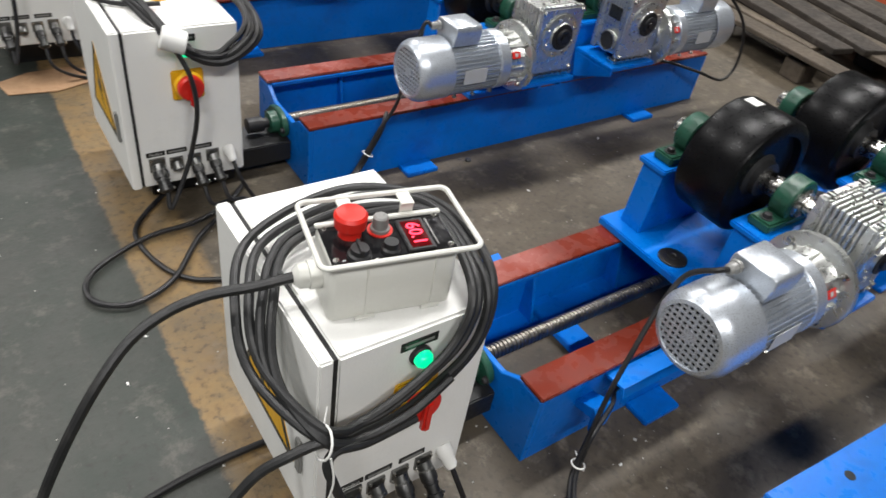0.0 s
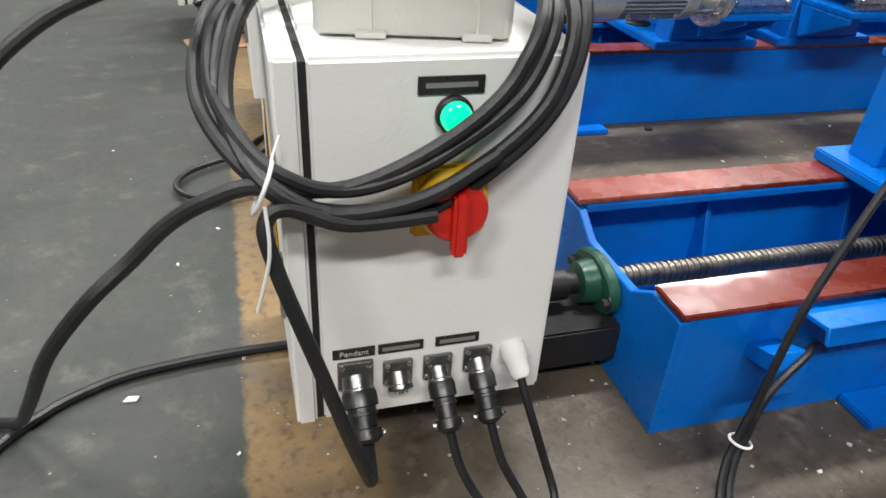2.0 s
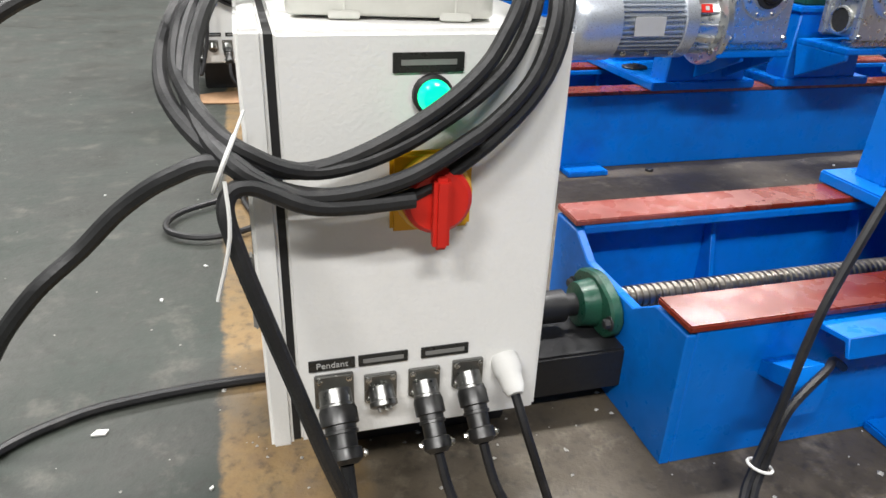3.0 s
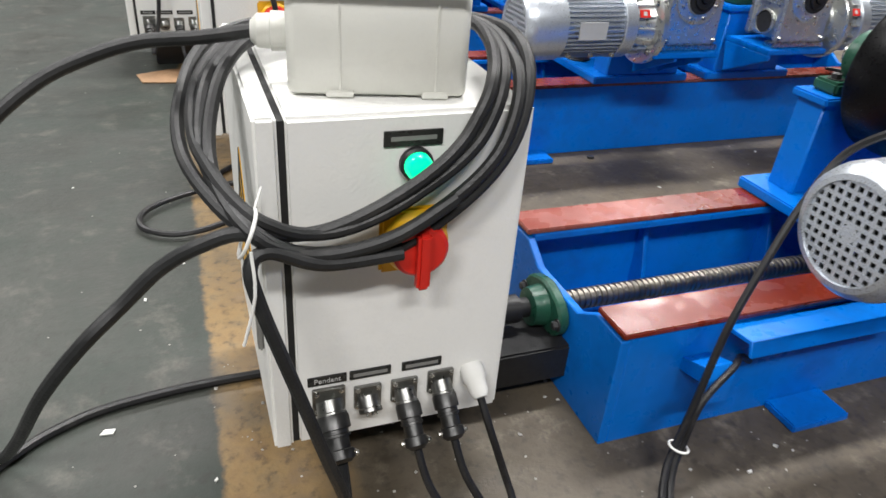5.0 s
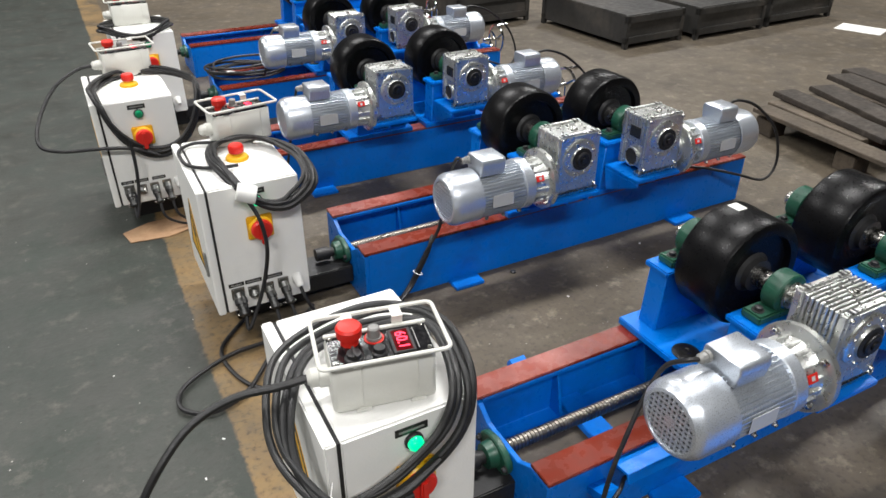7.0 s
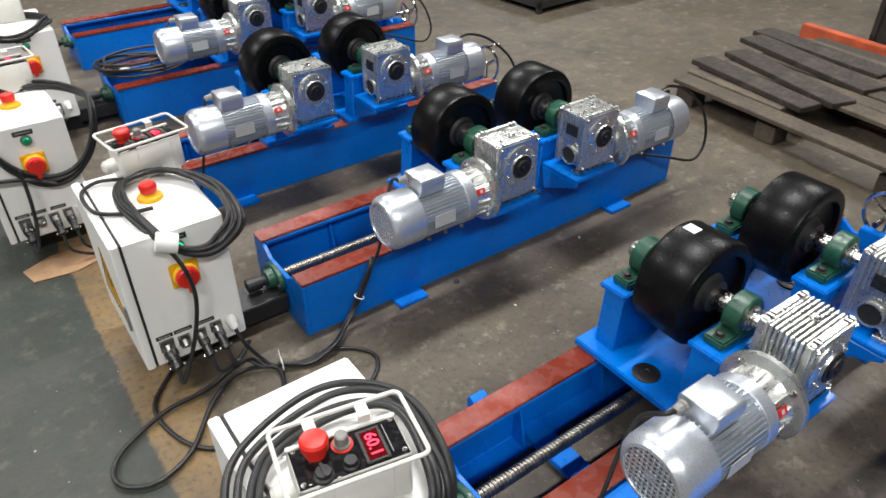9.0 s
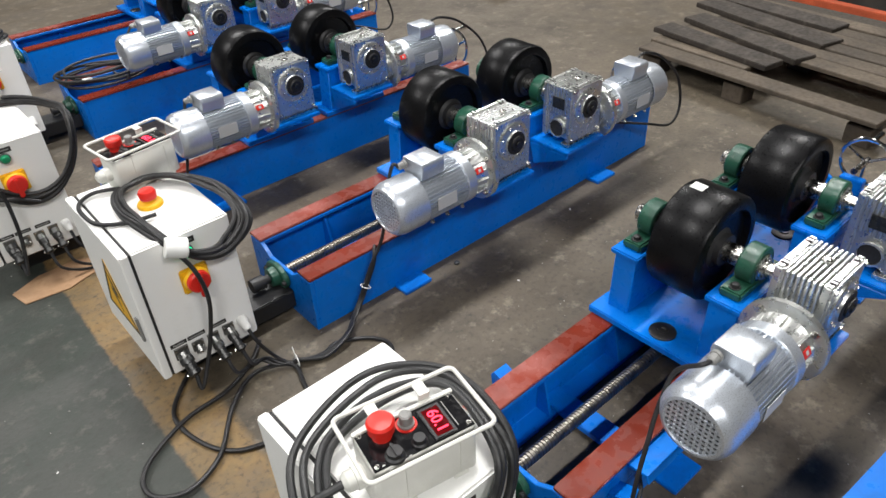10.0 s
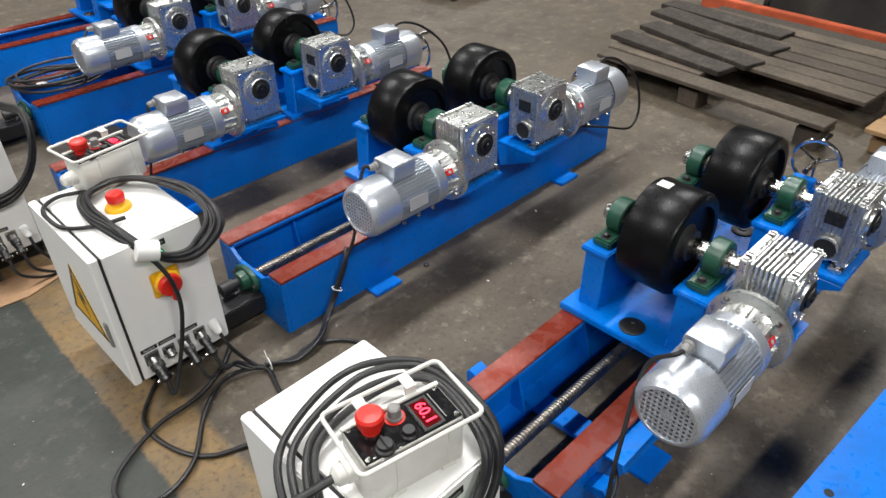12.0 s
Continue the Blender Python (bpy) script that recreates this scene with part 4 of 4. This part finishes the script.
for i, o in enumerate(OUT1[1:]):
    cable("machine_cable", [o, o + Vector((0.008, -0.02, -0.035)), (o.x + 0.03, o.y - 0.045, 0.03), (o.x + 0.05 - 0.01 * i, o.y - 0.1, 0.007), (-0.155 + 0.012 * i, -0.26, 0.007 + 0.004 * i), (-0.14 + 0.012 * i, -0.34, 0.007), (-0.1 + 0.012 * i, -0.345, 0.007), (-0.06 + 0.008 * i, -0.27, 0.009)], 0.0046, "black motor cable running from its plug over the floor")
for i, s in enumerate((0.0, 0.011)):
    end = ENDS[0][0] if i == 0 else Vector((0.19, -0.03, 0.1))
    mid = [(0.081, -0.078, 0.205), (0.117, -0.066, 0.28), (0.155, -0.055, 0.345), (0.19, -0.055, 0.4), end + Vector((-0.02, 0.004, 0.003))] if i == 0 else [(0.12, -0.07, 0.135), (0.155, -0.045, 0.125)]
    cable("motor_cable", [(-0.06 + s, -0.27, 0.009), (-0.03 + s, -0.2, 0.01), (0.0 + s, -0.14, 0.018), (0.02 + s, -0.112, 0.035), (0.034 + s, -0.101, 0.057), (0.055 + s, -0.09, 0.11)] + mid + [end], 0.0046, "black motor cable hanging in front of the base")
tie((0.04, -0.101, 0.057), (0.25, 0.1, 1), 0.012)
cable("supply_cable", floor_line([(-0.3, 0.215), (-0.408, 0.219), (-0.505, 0.216), (-0.6, 0.202), (-0.65, 0.182), (-0.69, 0.155), (-0.735, 0.105), (-0.775, 0.02), (-0.83, -0.2), (-0.85, -0.45)]), 0.0062, "black supply cable lying across the green floor")

# ---- cables of the second machine ----
OUTER = [(-0.305, 0.87, 0.438), (-0.345, 0.95, 0.472), (-0.356, 1.06, 0.472), (-0.335, 1.145, 0.472), (-0.25, 1.18, 0.474), (-0.165, 1.1, 0.476), (-0.122, 0.96, 0.478), (-0.125, 0.856, 0.44), (-0.195, 0.85, 0.39), (-0.26, 0.856, 0.402)]
INNER = [(-0.3, 0.876, 0.446), (-0.322, 0.95, 0.486), (-0.33, 1.05, 0.484), (-0.31, 1.12, 0.484), (-0.25, 1.14, 0.486), (-0.19, 1.08, 0.488), (-0.155, 0.96, 0.488), (-0.16, 0.872, 0.458), (-0.21, 0.856, 0.418), (-0.262, 0.86, 0.42)]
tagged(part("cable_coil", tube(glide(wound(OUTER, INNER, 5, 8), 2), 0.006, 8), CABLE), "black control cable coiled flat round the stop button", "cable coil", "cable coils")
tape = part("tape_wrap", lathe([(-0.024, 0.021), (-0.022, 0.0235), (0.022, 0.0235), (0.024, 0.021)], (-0.303, 0.874, 0.442), (0.9, -0.25, -0.3), 14), PAPER)
tagged(tape, "white tape wrapped round the coiled cable", "tape")
cable("plug_cable", [(-0.315, 0.87, 0.44), (-0.298, 0.862, 0.415), (-0.284, 0.842, 0.37), (-0.279, 0.84, 0.3), (-0.29, 0.85, 0.22), (-0.315, 0.845, 0.15), OUT2[0] + Vector((0, -0.018, -0.03)), OUT2[0]], 0.0052, "black cable running down over the red switch")
cable("coil_lead", [(-0.3, 1.165, 0.47), (-0.36, 1.195, 0.468), (-0.404, 1.17, 0.466), (-0.412, 1.11, 0.466), (-0.4, 1.05, 0.466), (-0.35, 1.01, 0.466), (-0.29, 0.99, 0.47)], 0.005, "black cable end lying over the cabinet's top")
for i, o in enumerate(OUT2[1:]):
    cable("machine_cable", [o, o + Vector((0.01, -0.02, -0.04)), (-0.2 + 0.02 * i, 0.86 - 0.008 * i, 0.04), (-0.16 + 0.012 * i, 0.835 - 0.006 * i, 0.014), (-0.125 + 0.008 * i, 0.815 - 0.008 * i, 0.012 + 0.006 * i), (-0.05, 0.79 - 0.008 * i, 0.012), (0.03, 0.8 - 0.008 * i, 0.018 + 0.006 * i), (0.085, 0.835 - 0.005 * i, 0.035), (0.118 + 0.006 * i, 0.85, 0.058), (0.143 + 0.006 * i, 0.852, 0.1), (0.175 + 0.004 * i, 0.85, 0.16)] + ([(0.21, 0.84, 0.23), (0.225, 0.83, 0.33), ENDS[1][0] + Vector((-0.015, 0.01, 0.0)), ENDS[1][0]] if i == 0 else [(0.2, 0.868, 0.19), (0.215, 0.89, 0.185 - 0.01 * i)]), 0.0048, "black motor cable running from its plug to the machine")
tie((-0.118, 0.808, 0.02), (1, -0.2, 0), 0.017)
tie((0.146, 0.852, 0.092), (0.5, 0, 1), 0.014)
cable("floor_cable", floor_line([(-0.28, 1.03), (-0.34, 0.983), (-0.423, 0.891), (-0.436, 0.818), (-0.412, 0.723), (-0.37, 0.666), (-0.311, 0.639), (-0.2, 0.6)]), 0.0058, "black cable looped on the floor beside a cabinet")
cable("floor_cable", floor_line([(-0.15, 0.95), (-0.209, 0.893), (-0.301, 0.846), (-0.415, 0.832), (-0.524, 0.779), (-0.567, 0.727), (-0.56, 0.67), (-0.497, 0.637), (-0.408, 0.675), (-0.318, 0.786), (-0.235, 0.848), (-0.172, 0.842), (-0.129, 0.8), (-0.15, 0.7), (-0.1, 0.62)], 0.0125), 0.006, "black cable in a wide loop on the floor")
cable("floor_cable", floor_line([(-0.12, 0.83), (-0.06, 0.79), (0.0, 0.803), (0.078, 0.755), (0.1, 0.69), (0.03, 0.62), (-0.08, 0.6)], 0.0065), 0.0055, "black cable lying behind the first cabinet")

# ---- cables of the far machines ----
tagged(part("cable_coil", tube(glide(draped(1.69, 0.458, -0.415, 0.05, (-0.02, 0.25), (0.165, 0.02), 5, 12, 0.12), 2), 0.0062, 8), CABLE), "black control cable coiled over the cabinet's front", "cable coil", "cable coils")
cable("pendant_cable", [GL3, (-0.6, 1.97, 0.5), (-0.68, 1.9, 0.47), (-0.745, 1.8, 0.4), (-0.76, 1.72, 0.345), (-0.7, 1.675, 0.33), (-0.6, 1.66, 0.325), (-0.5, 1.655, 0.31), (-0.42, 1.655, 0.27)], 0.0062, "black cable looping out beside the third cabinet")
cable("plug_cable", [(-0.5, 1.655, 0.34), (-0.5, 1.65, 0.27), (-0.505, 1.645, 0.2), (-0.515, 1.64, 0.14), OUT3[0] + Vector((0, -0.018, -0.03)), OUT3[0]], 0.0055, "black cable running down to its plug")
for i, o in enumerate(OUT3[1:]):
    cable("machine_cable", [o, o + Vector((0.01, -0.02, -0.05)), (-0.37 + 0.03 * i, 1.63, 0.01), (-0.28, 1.63 - 0.02 * i, 0.01), (-0.13, 1.64, 0.04), (-0.02, 1.63, 0.12), (0.01, 1.62, 0.22), ENDS[2][0]], 0.0046, "black motor cable running from its plug to the machine")
tagged(part("cable_coil", tube(glide(coil_line((0.12, 2.72, 0.2), (0.17, -0.03, 0.0), (0.02, 0.12, 0.0), 5.0, 0.16, 21, (0.03, 0.02, 0.04)), 2), 0.006, 8), CABLE), "black cable piled over the machine's rail", "cable coil", "cable coils")
tagged(part("cable_coil", tube(glide(draped(2.58, 0.458, -0.33, 0.1, (0, 0.13), (0.15, 0.0), 4, 25), 2), 0.006, 8), CABLE), "black cable coiled on the far cabinet", "cable coil", "cable coils")
cable("motor_cable", [ENDS[3][0], ENDS[3][0] + Vector((-0.04, -0.01, -0.06)), ENDS[3][0] + Vector((-0.06, 0.0, -0.18)), (0.19, 2.62, 0.2), (0.16, 2.68, 0.215)], 0.0046, "black motor cable of the fourth machine")
tagged(part("tape_wrap", box(-0.02, 0.02, -0.012, 0.012, 0, 0.008, 0.003), PAPER, at=pose(0.04, 2.64, 0.225, 0, 10, 30)), "white tape flag on the piled cable", "tape")
for k, e in enumerate(ENDS[1:4]):
    q = e[1]
    cable("motor_cable", [q, q + Vector((0.06, 0.01, 0.0)), q + Vector((0.16, 0.01, -0.04)), q + Vector((0.27, 0.0, -0.14)), q + Vector((0.32, 0.0, -0.27)), q + Vector((0.27, 0.0, -0.33)), q + Vector((0.14, 0.02, -0.29)), q + Vector((0.03, 0.06, -0.26)), q + Vector((-0.04, 0.09, -0.25))], 0.005, "black motor cable hanging in a loop at the machine's end")
q = ENDS[0][1]
cable("motor_cable", [q, q + Vector((0.06, 0.02, 0.0)), q + Vector((0.14, 0.02, -0.12)), q + Vector((0.18, 0.0, -0.28))], 0.005, "black motor cable hanging at the machine's end")

# ---- pallets, crates and floor litter ----
def pallet(m, wide, deep, boards, mat_, label, height=0.11, broken=0, seed=1):
    """Boards across bearers on blocks."""
    rnd = random.Random(seed)
    root = thing("wooden_pallet", m, label, "pallet", "pallets")
    for bx in (0.06, wide / 2, wide - 0.06):
        part("bearer", box(bx - 0.0, bx + 0.045, 0, deep, height - 0.045, height - 0.022, 0.003), mat_, root)
        for by in (0.02, deep / 2, deep - 0.12):
            part("block", box(bx - 0.02, bx + 0.07, by, by + 0.1, 0.0, height - 0.046, 0.004), mat_, root)
    step = wide / boards
    for k in range(boards):
        cut = deep * rnd.uniform(0.45, 0.7) if k in (1, 2) and broken else 0
        m2 = Matrix.Translation((k * step, cut, height - 0.021)) @ pose(0, 0, 0, rnd.uniform(-0.5, 0.5), rnd.uniform(-1, 1), rnd.uniform(-0.8, 0.8))
        part("board", box(0.004, step - rnd.uniform(0.006, 0.02), 0, deep - cut + rnd.uniform(-0.02, 0.02), 0, 0.02, 0.003, seg=1), mat_, root, at=m2)
    return root


pallet(pose(2.0, 0.26, 0, 0, 0, -5), 1.12, 1.12, 10, WOOD, "old grey-brown wooden pallet with broken boards", height=0.125, broken=1, seed=4)
pallet(pose(2.1, -0.42, 0, 0, 0, -4), 0.8, 0.58, 6, FRESHWOOD, "pale new wooden pallet beside the old one", seed=7)
for k, (bx, by, bz, ang, ln, wd) in enumerate(((2.24, 1.1, 0.139, -20, 0.62, 0.13), (2.42, 1.06, 0.139, -26, 0.66, 0.14), (2.66, 1.1, 0.139, -24, 0.74, 0.16), (2.85, 1.14, 0.139, -18, 0.7, 0.15))):
    b = part("loose_board", box(0, wd, -ln / 2, ln / 2, -0.012, 0.012, 0.003), DARKWOOD, at=pose(bx, by, bz, 1, 2, ang + 12))
    tagged(b, "loose dark weathered board lying on the pallet", "board", "loose boards")
tagged(part("painted_bar", box(-0.03, 0.03, -1.05, 0.9, -0.06, 0.05, 0.004), ORANGE, at=pose(3.3, 0.58, 0.06, 0, 0, -5)), "faded orange-painted steel bar behind the pallet", "bar")


def crate(m, w, d, h, label):
    root = thing("steel_crate", m, label, "crate", "crates")
    part("shell", box(0, w, 0, d, 0.03, h, 0.004), CRATE, root)
    for ya in (-0.012, d - 0.02):
        for z in (0.03, h - 0.05):
            part("rim", box(-0.012, w + 0.012, ya, ya + 0.032, z, z + 0.045, 0.003), CRATE, root)
    for xx in (-0.012, w - 0.02):
        for ya in (-0.012, d - 0.02):
            part("post", box(xx, xx + 0.032, ya, ya + 0.032, 0.0, h, 0.003), CRATE, root)
    return root


crate(pose(2.55, 2.75, 0, 0, 0, 3), 0.49, 0.85, 0.21, "dark rusty steel crate standing on the floor")
crate(pose(3.13, 2.72, 0, 0, 0, 2), 0.65, 0.85, 0.21, "dark rusty steel crate standing on the floor")
crate(pose(3.86, 2.76, 0, 0, 0, 2), 0.7, 0.85, 0.2, "dark rusty steel crate standing on the floor")
crate(pose(1.85, 3.7, 0, 0, 0, 3), 0.6, 0.85, 0.21, "dark rusty steel crate standing on the floor")
crate(pose(3.42, -0.7, 0, 0, 0, -5), 0.9, 1.9, 0.7, "dark steel bin behind the pallets")

card = [(-0.12, -0.05), (0.0, -0.075), (0.11, -0.05), (0.135, 0.01), (0.08, 0.06), (-0.04, 0.065), (-0.13, 0.03)]
tagged(part("cardboard_piece", prism(card, "z", 0.001, 0.005, 0.001), CARD, at=pose(-0.46, 1.655, 0, 0, 0, 5)), "torn brown cardboard piece on the floor", "cardboard")
tagged(part("paper_sheet", box(-0.11, 0.11, -0.15, 0.15, 0.001, 0.004, 0), PAPER, at=pose(4.4, 2.39, 0, 0, 0, 20)), "white paper sheet lying on the floor", "paper")
tagged(part("floor_bolt", lathe([(0, 0.009), (0.006, 0.009), (0.008, 0.005)], (0.476, 0.841, 0), (0, 0, 1), 10), HUBDARK), "small dark plug in the concrete floor", "plug")
rnd = random.Random(11)
for k, (px, py, s) in enumerate(((-0.601, 0.163, 0.009), (0.955, 0.794, 0.006), (-0.56, 0.45, 0.004), (-0.5, 0.55, 0.004), (0.15, -0.12, 0.004), (-0.48, 0.05, 0.003), (0.55, 0.65, 0.004), (0.9, 0.52, 0.004), (-0.7, 0.9, 0.003))):
    tagged(part("paint_chip", prism([(-s, -s * 0.4), (s * 0.7, -s * 0.6), (s, s * 0.3), (-s * 0.4, s * 0.5)], "z", 0.0005, 0.0025, 0), PAPER, at=pose(px, py, 0, 0, 0, k * 47)), "small white chip on the floor", "chip", "floor chips")


# ---- blue idler frame in front of the first machine ----
idler = thing("roller_frame", pose(0.2, -0.325, 0, 0, 0, -4), "blue steel roller frame with a drilled plate", "roller frame")
part("side_beam", box(0, 1.4, -0.012, 0, 0, 0.16, 0.002), BLUE, idler)
part("side_beam", box(0, 1.4, -0.34, -0.328, 0, 0.16, 0.002), BLUE, idler)
part("end_plate", box(-0.012, 0, -0.34, 0, 0, 0.16, 0.002), BLUE, idler)
part("top_plate", box(-0.01, 0.5, -0.34, 0.0, 0.161, 0.173, 0.002), BLUE, idler, "blue drilled plate")
for hx, hy in ((0.15, -0.04), (0.15, -0.29)):
    part("bolt_hole", lathe([(0, 0.009), (0.0012, 0.009)], (hx, hy, 0.173), (0, 0, 1), 16), GASKET_SHADE, idler)

# ---- fine grit on the floor ----
grit = bmesh.new()
grnd = random.Random(5)
for k in range(420):
    gx, gy = (grnd.uniform(-0.95, 1.9), grnd.uniform(-0.4, 1.9)) if k % 3 else (grnd.uniform(-0.5, 0.3), grnd.uniform(-0.25, 0.3))
    s, a0 = grnd.uniform(0.0008, 0.0026) * (1 if k % 9 else 1.7), grnd.uniform(0, 6.28)
    ring = [grit.verts.new((gx + s * grnd.uniform(0.6, 1.5) * math.cos(a0 + q * 1.57), gy + s * grnd.uniform(0.5, 1.2) * math.sin(a0 + q * 1.57), 0.0008)) for q in range(4)]
    apex = grit.verts.new((gx, gy, 0.0008 + s * 0.8))
    for q in range(4):
        grit.faces.new((ring[q], ring[(q + 1) % 4], apex))
tagged(part("floor_grit", grit, material("pale_grit", (0.4, 0.39, 0.36), 0.7, vary=0.3)), "pale grit and paint crumbs scattered over the floor", "grit", kind="stuff")
